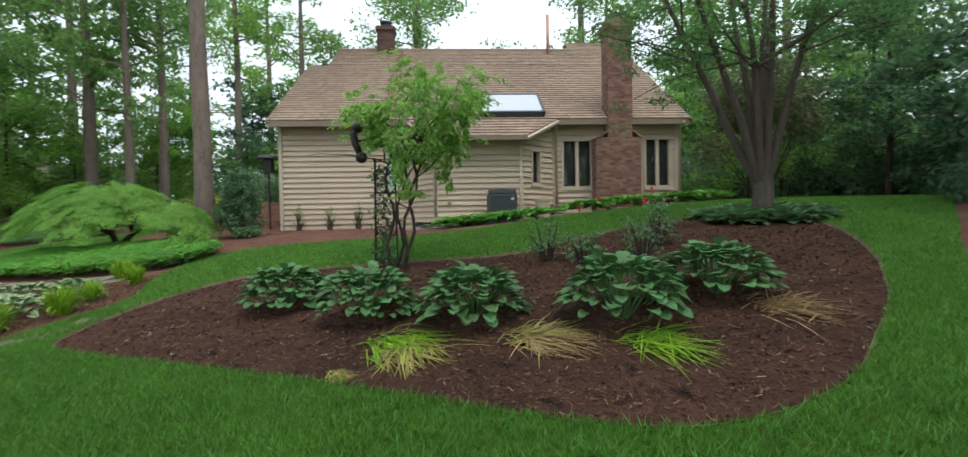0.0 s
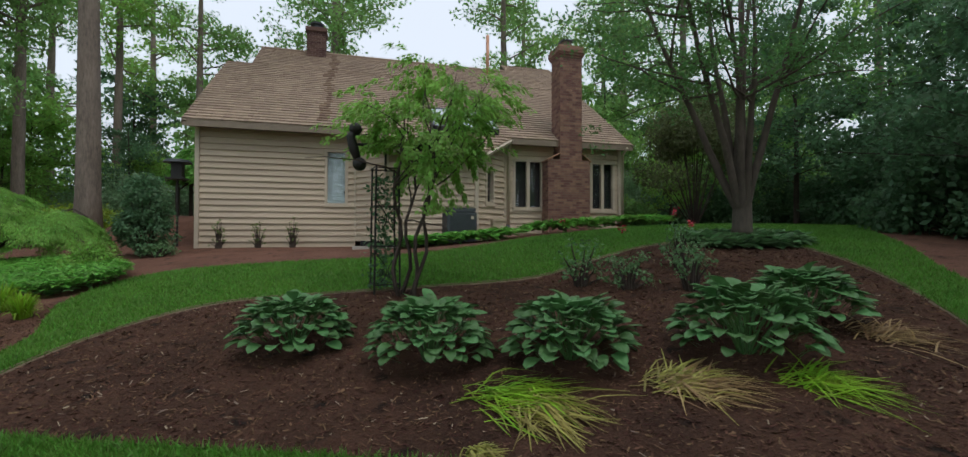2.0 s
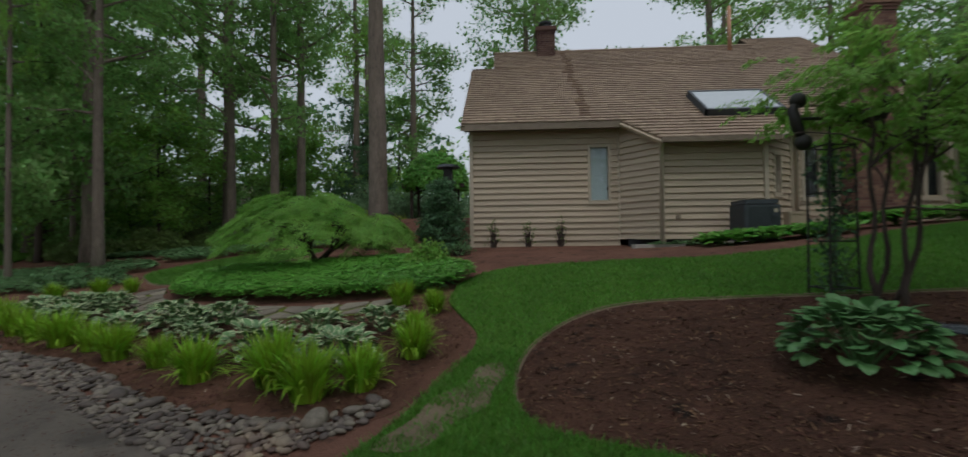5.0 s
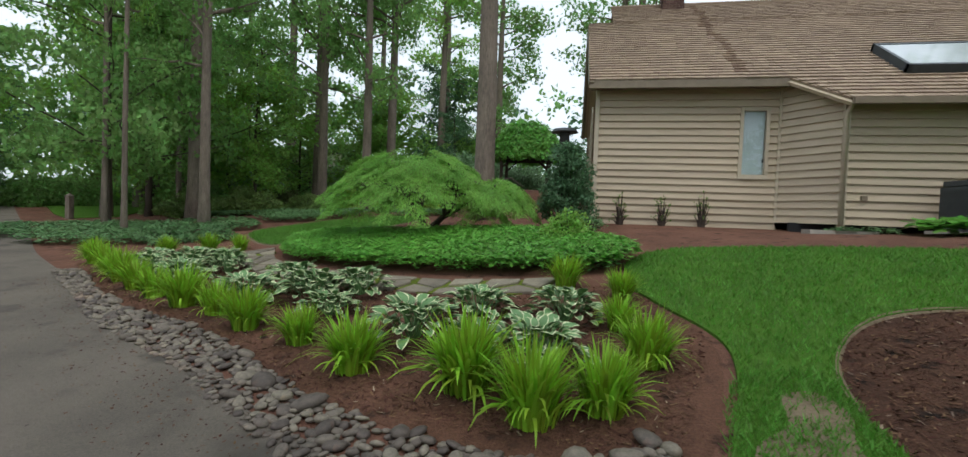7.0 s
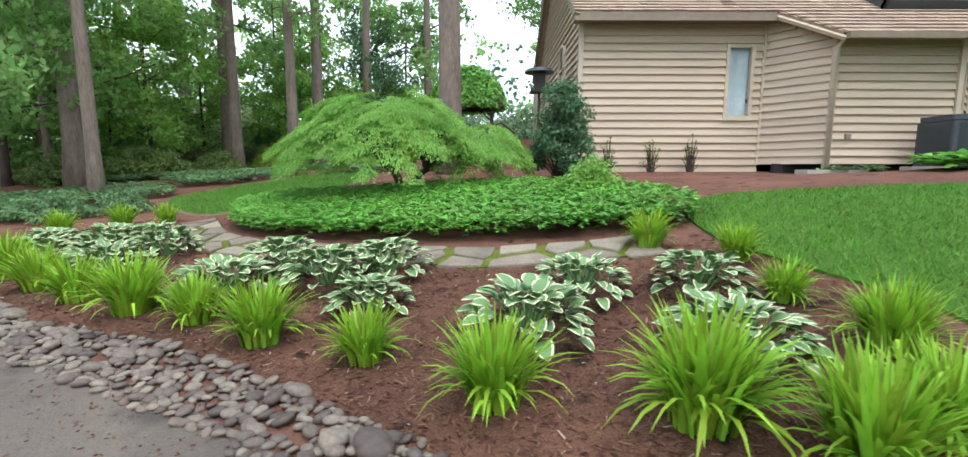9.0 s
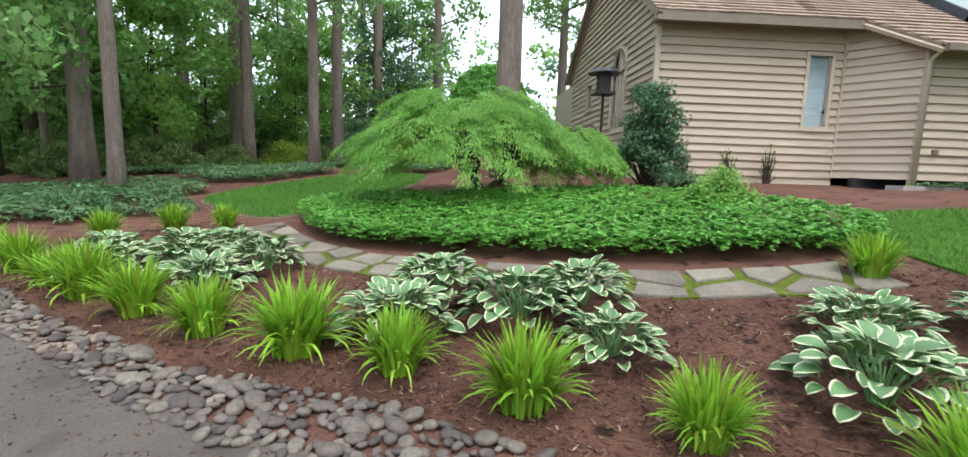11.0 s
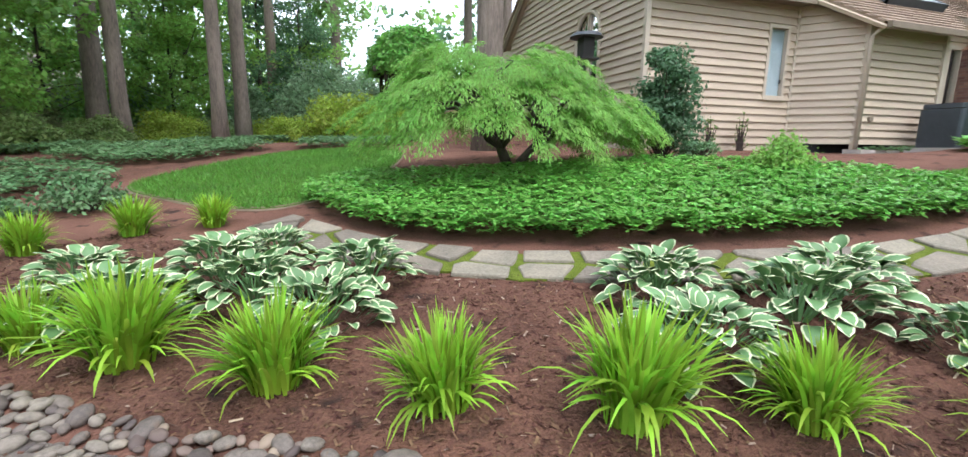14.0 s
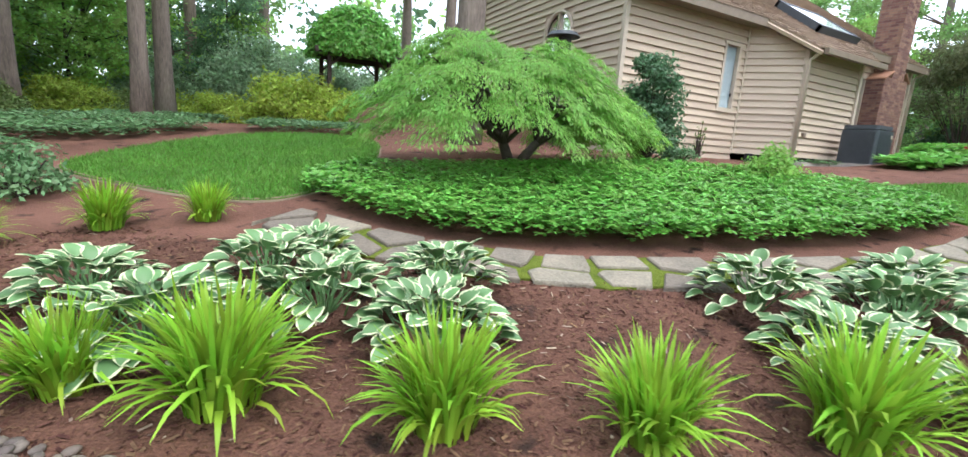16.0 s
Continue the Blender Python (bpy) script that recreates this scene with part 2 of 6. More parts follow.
# ---- mesh building ----
class Geo:
    """Gathers vertices and faces of one mesh."""

    def __init__(self):
        self.v, self.f = [], []

    def add(self, vs, fs):
        k = len(self.v)
        self.v += [tuple(p) for p in vs]
        self.f += [tuple(i + k for i in face) for face in fs]
        return self

    def box(self, x0, x1, y0, y1, z0, z1, m=None):
        vs = [Vector((x, y, z)) for z in (z0, z1) for x, y in ((x0, y0), (x1, y0), (x1, y1), (x0, y1))]
        if m is not None:
            vs = [m @ p for p in vs]
        return self.add(vs, [(3, 2, 1, 0), (4, 5, 6, 7), (0, 1, 5, 4), (1, 2, 6, 5), (2, 3, 7, 6), (3, 0, 4, 7)])

    def tube(self, pts, rads, n=8, caps=True):
        pts = [Vector(p) for p in pts]
        vs, fs = [], []
        side = None
        for i, p in enumerate(pts):
            d = (pts[min(i + 1, len(pts) - 1)] - pts[max(i - 1, 0)]).normalized()
            if side is None:
                side = d.cross(Vector((0.3, 1, 0.2))).normalized()
            side = (side - d * side.dot(d)).normalized()
            up = d.cross(side)
            r = rads[i] if hasattr(rads, "__len__") else rads
            for k in range(n):
                a = 2 * math.pi * k / n
                vs.append(p + side * (r * math.cos(a)) + up * (r * math.sin(a)))
        for i in range(len(pts) - 1):
            for k in range(n):
                a, b = i * n + k, i * n + (k + 1) % n
                fs.append((a, b, b + n, a + n))
        if caps:
            fs.append(tuple(range(n - 1, -1, -1)))
            fs.append(tuple(range((len(pts) - 1) * n, len(pts) * n)))
        return self.add(vs, fs)

    def prism(self, outline, z0, z1):
        """A slab over a plan outline, anticlockwise."""
        n = len(outline)
        vs = [(x, y, z0) for x, y in outline] + [(x, y, z1) for x, y in outline]
        fs = [tuple(range(n - 1, -1, -1)), tuple(range(n, 2 * n))]
        fs += [(i, (i + 1) % n, n + (i + 1) % n, n + i) for i in range(n)]
        return self.add(vs, fs)

    def mesh(self, name, mat, smooth=False):
        me = bpy.data.meshes.new(name)
        me.from_pydata(self.v, [], self.f)
        me.materials.append(mat)
        if smooth:
            me.polygons.foreach_set("use_smooth", [True] * len(me.polygons))
        return me


def part(name, geo, mat, parent=None, label="", smooth=False):
    """One mesh object, under a thing where a parent is given."""
    me = geo.mesh(name, mat, smooth) if isinstance(geo, Geo) else geo
    ob = new(name, me)
    if parent is not None:
        ob.parent = parent
    return tagged(ob, label)


def thing(name, m=None, label="", category="", group="", kind=""):
    ob = new(name)
    if m is not None:
        ob.matrix_basis = m
    return tagged(ob, label, category, group, kind)


def quads_mesh(name, verts, mat, corners=4):
    """A mesh of loose faces from an array (count, corners, 3)."""
    count = len(verts)
    me = bpy.data.meshes.new(name)
    me.vertices.add(count * corners)
    me.vertices.foreach_set("co", np.ascontiguousarray(verts, dtype=np.float32).ravel())
    me.loops.add(count * corners)
    me.loops.foreach_set("vertex_index", np.arange(count * corners, dtype=np.int32))
    me.polygons.add(count)
    me.polygons.foreach_set("loop_start", np.arange(0, count * corners, corners, dtype=np.int32))
    me.update(calc_edges=True)
    me.materials.append(mat)
    return me


def unit(a):
    return a / np.maximum(np.linalg.norm(a, axis=-1, keepdims=True), 1e-9)


def leaf_quads(points, size, rng, aspect=0.55, up=0.6, droop=0.0, out=None):
    """Pointed leaves with a slight fold, one at each point."""
    n = len(points)
    normal = unit(rng.normal(size=(n, 3)) + np.array([0, 0, up]) * 1.6)
    if out is not None:
        normal = unit(normal + out)
    way = unit(np.cross(normal, rng.normal(size=(n, 3))))
    way[:, 2] -= droop
    way = unit(way)
    side = np.cross(normal, way)
    s = size * rng.uniform(0.6, 1.35, (n, 1))
    mid = points + way * s * 0.45 - normal * s * 0.06
    return np.stack([points, mid + side * s * aspect * 0.5, points + way * s, mid - side * s * aspect * 0.5], 1)


def blob_points(centres, radii, count, rng, shell=0.55, flat=1.0):
    """Points within soft clumps, most of them near the clumps' skin."""
    pick = rng.integers(0, len(centres), count)
    d = unit(rng.normal(size=(count, 3)))
    r = rng.uniform(shell ** 3, 1, (count, 1)) ** (1 / 3) * radii[pick][:, None] * rng.uniform(0.75, 1.12, (count, 1))
    off = d * r
    off[:, 2] *= flat
    return centres[pick] + off, d


# ---- the lie of the land: a smooth sheet over a 5 m lattice ----
LAND = (
    (-0.85, -0.61, -0.38, -0.16, 0.05, 0.25, 0.5, 0.86, 1.24),
    (-0.63, -0.45, -0.28, -0.12, 0.08, 0.3, 0.59, 0.89, 1.16),
    (-0.4, -0.29, -0.18, -0.08, 0.04, 0.4, 0.79, 0.93, 1.07),
    (-0.15, -0.17, -0.11, -0.05, -0.21, 0.48, 1.19, 1.12, 1.03),
    (0.13, -0.07, -0.2, -0.28, 0.17, 1.06, 1.29, 1.17, 1.08),
    (0.37, 0.16, -0.13, -0.19, 0.84, 1.29, 1.14, 1.17, 1.22),
    (0.39, 0.32, 0.11, 0.71, 1.25, 0.98, 1.2, 1.35, 1.42),
    (0.07, 0.03, 0.02, 1.04, 1.81, 1.62, 1.54, 1.56, 1.61),
    (-0.42, -0.14, 0.3, 1.13, 1.76, 1.85, 1.81, 1.8, 1.83),
    (-0.92, -0.19, 0.55, 1.18, 1.64, 1.9, 2.03, 2.06, 2.07),
)
LAND_A = np.array(LAND)


def spline_weights(f):
    return ((1 - f) ** 3 / 6, (3 * f ** 3 - 6 * f ** 2 + 4) / 6, (-3 * f ** 3 + 3 * f ** 2 + 3 * f + 1) / 6, f ** 3 / 6)


def ground_z(x, y):
    """Height of the ground; takes numbers or arrays."""
    x, y = np.asarray(x, dtype=float), np.asarray(y, dtype=float)
    u = np.clip((x + 30) / 5, 1.0, LAND_A.shape[0] - 2 - 1e-6)
    v = np.clip((y + 10) / 5, 1.0, LAND_A.shape[1] - 2 - 1e-6)
    i, j = u.astype(int), v.astype(int)
    wa, wb = spline_weights(u - i), spline_weights(v - j)
    z = 0.0
    for p in range(4):
        for q in range(4):
            z = z + wa[p] * wb[q] * LAND_A[i - 1 + p, j - 1 + q]
    # the soil lies lower under the raised bay
    return z - 0.17 * np.exp(-((x - 0.2) / 1.7) ** 2 - ((y - 13.5) / 0.8) ** 2)


def gz(x, y):
    return float(ground_z(x, y))


def closed_curve(points, steps=6):
    """A smooth closed line through the points of a plan."""
    pts, out = [Vector((*p, 0)) for p in points], []
    n = len(pts)
    for i in range(n):
        a, b, c, d = pts[i - 1], pts[i], pts[(i + 1) % n], pts[(i + 2) % n]
        for s in range(steps):
            f = s / steps
            p = 0.5 * (2 * b + (c - a) * f + (2 * a - 5 * b + 4 * c - d) * f * f + (3 * b - a - 3 * c + d) * f ** 3)
            out.append((p.x, p.y))
    return out


def inside(outline, x, y):
    """Which of the points lie within the outline."""
    x, y = np.asarray(x), np.asarray(y)
    res = np.zeros(x.shape, bool)
    n = len(outline)
    for i in range(n):
        (x0, y0), (x1, y1) = outline[i - 1], outline[i]
        if y0 == y1:
            continue
        res ^= ((y0 > y) != (y1 > y)) & (x < (x1 - x0) * (y - y0) / (y1 - y0) + x0)
    return res


def scatter(outline, density, rng, holes=()):
    xs, ys = [p[0] for p in outline], [p[1] for p in outline]
    area = (max(xs) - min(xs)) * (max(ys) - min(ys))
    n = int(area * density)
    x, y = rng.uniform(min(xs), max(xs), n), rng.uniform(min(ys), max(ys), n)
    keep = inside(outline, x, y)
    for h in holes:
        keep &= ~inside(h, x, y)
    return x[keep], y[keep]


def drape(name, outline, lift, mat, step=0.35, skirt=0.06, holes=()):
    """A sheet over the ground with the plan outline, its edge turned down into the soil."""
    from mathutils.geometry import delaunay_2d_cdt
    xs, ys = [p[0] for p in outline], [p[1] for p in outline]
    pts = [Vector(p) for p in outline]
    loops = [list(range(len(outline)))]
    for h in holes:
        loops.append(list(range(len(pts), len(pts) + len(h))))
        pts += [Vector(p) for p in h]
    edges = [(lp[i - 1], lp[i]) for lp in loops for i in range(len(lp))]
    rim = len(pts)
    gx, gy = np.meshgrid(np.arange(min(xs), max(xs), step), np.arange(min(ys), max(ys), step))
    gx, gy = gx.ravel(), gy.ravel()
    keep = inside(outline, gx, gy)
    for h in holes:
        keep &= ~inside(h, gx, gy)
    pts += [Vector((a, b)) for a, b in zip(gx[keep], gy[keep])]
    v2, _, faces, *_ = delaunay_2d_cdt(pts, edges, [], 0, 1e-5)
    vx, vy = np.array([p.x for p in v2]), np.array([p.y for p in v2])
    vz = ground_z(vx, vy) + lift
    geo = Geo()
    fs = []
    for f in faces:
        cx, cy = sum(vx[i] for i in f) / len(f), sum(vy[i] for i in f) / len(f)
        if inside(outline, np.array([cx]), np.array([cy]))[0] and not any(inside(h, np.array([cx]), np.array([cy]))[0] for h in holes):
            fs.append(tuple(f))
    geo.add(zip(vx, vy, vz), fs)
    for lp in loops:
        ring = [(pts[i].x, pts[i].y) for i in lp]
        n = len(ring)
        vs = [(x, y, gz(x, y) + lift) for x, y in ring] + [(x, y, gz(x, y) - skirt) for x, y in ring]
        geo.add(vs, [(i, (i + 1) % n, n + (i + 1) % n, n + i) for i in range(n)])
    return part(name, geo, mat, smooth=False)


# ---- ground, lawns, drive ----
def ground_sheet():
    near = np.concatenate([np.arange(-30, 16, 0.5)])
    xs = np.concatenate([[-900, -300, -120, -70, -45, -36], near, [18, 22, 30, 45, 70, 120, 300, 900]])
    ys = np.concatenate([[-900, -300, -100, -50, -25, -15], np.arange(-10, 31, 0.5), [34, 40, 50, 70, 120, 300, 900]])
    gx, gy = np.meshgrid(xs, ys)
    z = ground_z(gx, gy)
    n, m = gx.shape
    idx = np.arange(n * m).reshape(n, m)
    faces = np.stack([idx[:-1, :-1], idx[:-1, 1:], idx[1:, 1:], idx[1:, :-1]], -1).reshape(-1, 4)
    geo = Geo()
    geo.v, geo.f = list(zip(gx.ravel(), gy.ravel(), z.ravel())), [tuple(f) for f in faces]
    return tagged(part("ground", geo, MULCH, smooth=True), "red-brown shredded bark mulch over sloping garden soil", "ground", kind="structure")


ground_sheet()

BED = closed_curve([(-4.3, 5.1), (-3.5, 4.5), (-2.62, 4.0), (-0.9, 3.08), (0.45, 2.36), (1.3, 2.15), (2.2, 2.45), (2.95, 3.05), (3.85, 3.9),
                    (4.9, 5.3), (5.5, 6.8), (4.9, 7.75), (3.5, 7.8), (1.95, 7.1), (0.8, 6.5), (-0.5, 6.75), (-1.9, 7.2), (-3.0, 7.45), (-3.75, 7.1), (-4.3, 6.2)])
LAWN = closed_curve([(-5.22, 5.25), (-4.85, 6.3), (-4.78, 7.0), (-5.1, 7.9), (-5.28, 8.6), (-5.1, 9.7), (-4.3, 10.35), (-2.4, 10.1), (-0.9, 9.6), (0.8, 9.8), (2.5, 10.6),
                     (5.0, 11.3), (8.0, 12.0), (11.5, 12.8), (12.8, 11.0), (9.95, 8.8), (7.3, 6.35), (5.76, 4.96), (5.0, 4.0), (3.7, 2.65), (2.6, 1.6), (1.7, 0.7), (1.2, -0.4), (0.3, -1.3), (-1.8, -1.4), (-3.8, 0.6), (-5.0, 2.9), (-5.55, 4.3)])
FAR_LAWN = closed_curve([(-14.3, 14.2), (-13.6, 15.6), (-12.4, 16.8), (-11.0, 17.0), (-10.2, 16.0), (-10.45, 14.4), (-11.1, 13.0), (-11.8, 12.3), (-12.4, 12.2), (-13.3, 12.9)])
lawn_1 = tagged(drape("lawn_1", LAWN, 0.025, TURF, holes=[BED]), "mown green lawn curving round the mulched bed", "lawn", kind="structure")
lawn_2 = tagged(drape("lawn_2", FAR_LAWN, 0.025, TURF), "small mown lawn beyond the flagstones", "lawn", kind="structure")
DIRT_PATCH = closed_curve([(-5.32, 4.85), (-5.12, 5.2), (-5.0, 5.55), (-4.78, 5.75), (-4.7, 6.05), (-4.5, 6.1), (-4.44, 5.85), (-4.55, 5.6), (-4.6, 5.3), (-4.82, 5.1), (-4.98, 4.8)], 4)
BED_MULCH = material("damp_dark_mulch", (0.105, 0.052, 0.034), (0.038, 0.02, 0.014), rough=0.95, scale=1.3, fine=55, bump=1.0, bump_scale=70, spec=0.15, third=((0.02, 0.013, 0.01), 5.0, 0.6))
tagged(drape("planting_bed", BED, 0.005, BED_MULCH), "island bed of dark damp bark mulch in the lawn", "planting bed", kind="structure")
DRIVE_BED = closed_curve([(-15.0, 10.6), (-14.2, 9.6), (-13.35, 9.12), (-12.25, 8.32), (-11.05, 7.62), (-10.45, 7.42), (-9.6, 7.1), (-8.5, 6.47), (-7.55, 5.88), (-6.9, 5.6), (-5.9, 5.3), (-5.3, 5.38),
                          (-4.93, 6.3), (-4.85, 7.0), (-5.16, 7.9), (-5.36, 8.35), (-6.4, 8.2), (-7.4, 8.28), (-8.3, 8.5), (-9.2, 8.82), (-10.0, 9.17), (-10.8, 9.62), (-11.5, 10.3), (-12.1, 11.0), (-13.0, 11.2), (-14.3, 11.0)])
FRESH_MULCH = material("fresh_brown_mulch", (0.17, 0.084, 0.056), (0.065, 0.033, 0.023), rough=0.95, scale=1.3, fine=55, bump=1.0, bump_scale=70, spec=0.15, third=((0.028, 0.018, 0.014), 5.0, 0.6))
tagged(drape("planting_bed", DRIVE_BED, 0.005, FRESH_MULCH), "sloping bed of fresh brown bark mulch along the drive", "planting bed", kind="structure")
tagged(drape("lawn_3", [(-46, 33), (-34, 23.4), (-27, 18.7), (-24.2, 17.1), (-23.4, 18.4), (-27, 23), (-33, 28.5), (-44, 37)], 0.025, TURF), "sunny lawn across the drive", "lawn", kind="structure")


def mulch_bank():
    """A bank of mulch that rises behind the corner of the house."""
    xs, ys = np.linspace(-10.4, -5.55, 30), np.linspace(15.6, 24.5, 40)
    gx, gy = np.meshgrid(xs, ys)
    rise = np.clip((gy - 16.0) / 3.2, 0, 1)
    side = np.clip((gx + 10.4) / 2.2, 0, 1)
    back = np.clip((24.5 - gy) / 3.0, 0, 1)
    lift = 0.95 * (3 * rise ** 2 - 2 * rise ** 3) * (3 * side ** 2 - 2 * side ** 3) * back - 0.03
    z = ground_z(gx, gy) + lift + 0.03 * np.sin(gx * 3.1) * np.sin(gy * 2.3) * rise
    n, m = gx.shape
    idx = np.arange(n * m).reshape(n, m)
    geo = Geo()
    geo.v = list(zip(gx.ravel(), gy.ravel(), z.ravel()))
    geo.f = [tuple(f) for f in np.stack([idx[:-1, :-1], idx[:-1, 1:], idx[1:, 1:], idx[1:, :-1]], -1).reshape(-1, 4)]
    return tagged(part("ground_bank", geo, MULCH, smooth=True), "bank of red-brown mulch behind the house corner", "bank", kind="structure")


mulch_bank()


def cut_edge(outline, name, label, wide=0.05):
    """The pale spaded edge between turf and mulch."""
    n = len(outline)
    vs = []
    for i in range(n):
        a, b = Vector((*outline[i - 1], 0)), Vector((*outline[(i + 1) % n], 0))
        d = (b - a).normalized()
        w = wide * (0.55 + 0.6 * abs(noise.noise(Vector((outline[i][0], outline[i][1], 2)) * 1.4)) * 2)
        for s, h in ((-0.5, 0.006), (0.5, 0.032)):
            x, y = outline[i][0] + d.y * w * s, outline[i][1] - d.x * w * s
            vs.append((x, y, gz(x, y) + h))
    fs = [(2 * i, 2 * i + 1, 2 * ((i + 1) % n) + 1, 2 * ((i + 1) % n)) for i in range(n)]
    return tagged(part(name, Geo().add(vs, fs), DIRT), label, "edging", kind="structure")


cut_edge(BED, "bed_edge", "pale spaded soil edge round the island bed")
cut_edge(FAR_LAWN, "lawn_edge", "pale edging round the small lawn", 0.09)
tagged(drape("bare_patch", DIRT_PATCH, 0.03, DIRT, step=0.15), "worn bare patch of dry soil in the lawn", "bare soil", kind="structure")
DRIVE = closed_curve([(-60, 40), (-40, 26), (-24, 15.5), (-19.5, 12.6), (-16.9, 10.9), (-14.3, 9.42), (-11.0, 7.34), (-9.8, 6.75), (-8.9, 6.3), (-7.9, 5.68), (-6.7, 5.02), (-5.8, 3.6),
                      (-5.2, 1.5), (-5.0, -3), (-5.5, -12), (-14, -12), (-15, -3), (-20, 3), (-28, 8), (-44, 18), (-64, 32)])
tagged(drape("road", DRIVE, 0.012, ASPHALT, step=1.2, skirt=0.03), "worn grey-brown driveway surface", "driveway", kind="structure")


def blades(outline, holes, density, height, seed, width=0.007):
    rng = np.random.default_rng(seed)
    x, y = scatter(outline, density, rng, holes)
    n = len(x)
    thin = inside(DIRT_PATCH, x, y) & (rng.random(n) < 0.15 + 0.7 * np.clip(0.5 + 2.2 * np.sin(x * 5.3 + 1.3 * np.sin(y * 4.1)) * np.sin(y * 6.7 + x * 2.2), 0, 1))
    x, y = x[~thin], y[~thin]
    n = len(x)
    p = np.stack([x, y, ground_z(x, y) + 0.02], 1)
    a = rng.uniform(0, 2 * math.pi, n)
    h = height * rng.uniform(0.55, 1.25, n)
    lean = rng.normal(0, 0.5, (n, 2)) * h[:, None]
    w = np.stack([np.cos(a), np.sin(a), np.zeros(n)], 1) * width
    tip = p + np.stack([lean[:, 0], lean[:, 1], h], 1)
    return np.stack([p - w, p + w, tip], 1)


NEAR_LAWN = closed_curve([(-5.22, 5.25), (-4.85, 6.3), (-4.3, 6.2), (-4.3, 5.1), (-2.6, 4.0), (-0.9, 3.1), (1.3, 2.1), (2.9, 3.0), (4.2, 4.3), (5.0, 4.0), (3.7, 2.65), (2.6, 1.6), (1.7, 0.7), (0.6, -0.6), (-2, -0.6), (-3.7, 0.6), (-4.9, 2.9), (-5.5, 4.3)])
g1 = quads_mesh("grass", blades(LAWN, [BED], 1300, 0.05, 1), BLADE, 3)
tagged(part("grass", g1, BLADE), "short green blades of the mown lawn", "grass", kind="stuff")
g2 = quads_mesh("grass", blades(NEAR_LAWN, [BED], 3200, 0.055, 2, 0.005), BLADE, 3)
tagged(part("grass", g2, BLADE), "short green blades of the mown lawn", "grass", kind="stuff")
g3 = quads_mesh("grass", blades(FAR_LAWN, [], 1500, 0.06, 3), BLADE, 3)
tagged(part("grass", g3, BLADE), "short green blades of the small lawn", "grass", kind="stuff")


# ---- the house ----
EXPOSE = 0.163


def wall_frame(a, b):
    """Local frame of a wall: x along it from a to b, y into the house, z up."""
    d = Vector((b[0] - a[0], b[1] - a[1], 0)).normalized()
    n = Vector((0, 0, 1)).cross(d)
    return Matrix(((d.x, n.x, 0, a[0]), (d.y, n.y, 0, a[1]), (0, 0, 1, 0), (0, 0, 0, 1)))


def clad_wall(name, a, b, z0, z1, openings=(), top=None, board_from=None):
    """A wall with lapped boards, each its own piece; openings are (from, to, sill, head) along the wall. top(s) is the height at s."""
    length = math.hypot(b[0] - a[0], b[1] - a[1])
    geo = Geo()
    cuts = sorted({0.0, length, *[o[0] for o in openings], *[o[1] for o in openings]})
    if top:
        cuts = sorted({*cuts, *[length * k / 8 for k in range(9)]})
    for s0, s1 in zip(cuts[:-1], cuts[1:]):
        hole = [o for o in openings if o[0] <= s0 + 1e-6 and o[1] >= s1 - 1e-6]
        e0, e1 = (top(s0), top(s1)) if top else (z1, z1)
        if hole:
            geo.box(s0, s1, 0.024, 0.16, z0, hole[0][2])
            low = hole[0][3]
        else:
            low = z0
        vs = [(s0, 0.024, low), (s1, 0.024, low), (s1, 0.16, low), (s0, 0.16, low), (s0, 0.024, e0), (s1, 0.024, e1), (s1, 0.16, e1), (s0, 0.16, e0)]
        geo.add(vs, [(3, 2, 1, 0), (4, 5, 6, 7), (0, 1, 5, 4), (1, 2, 6, 5), (2, 3, 7, 6), (3, 0, 4, 7)])
    wall = part(name, geo, SIDING)
    wall.matrix_basis = wall_frame(a, b)
    tagged(wall, "tan clapboard house wall", "wall", kind="structure")
    peak = z1 if not top else max(top(length * k / 40) for k in range(41))
    z = board_from or z0
    rnd = random.Random(len(name) + int(100 * length))
    while z < peak - 0.02:
        h = min(EXPOSE, peak - z)
        spans = [(0.0, length)]
        if top:
            ok = [length * k / 200 for k in range(201) if top(length * k / 200) >= z + h * 0.5]
            if not ok:
                break
            spans = [(ok[0], ok[-1])]
        for o in openings:
            if o[2] < z + h * 0.6 and o[3] > z + h * 0.4:
                spans = [s for p in spans for s in ((p[0], min(p[1], o[0])), (max(p[0], o[1]), p[1])) if s[1] - s[0] > 0.03]
        for s0, s1 in spans:
            t = 0.036 + rnd.uniform(-0.003, 0.004)
            k = rnd.uniform(-0.003, 0.003)
            g = Geo()
            vs = [(s0, -t, z + k), (s1, -t, z - k), (s1, 0.022, z - k), (s0, 0.022, z + k),
                  (s0, 0.012, z + h + 0.012), (s1, 0.012, z + h + 0.012), (s1, 0.022, z + h + 0.012), (s0, 0.022, z + h + 0.012)]
            g.add(vs, [(3, 2, 1, 0), (4, 5, 6, 7), (0, 1, 5, 4), (1, 2, 6, 5), (2, 3, 7, 6), (3, 0, 4, 7)])
            part("board", g, SIDING, wall)
        z += h
    return wall


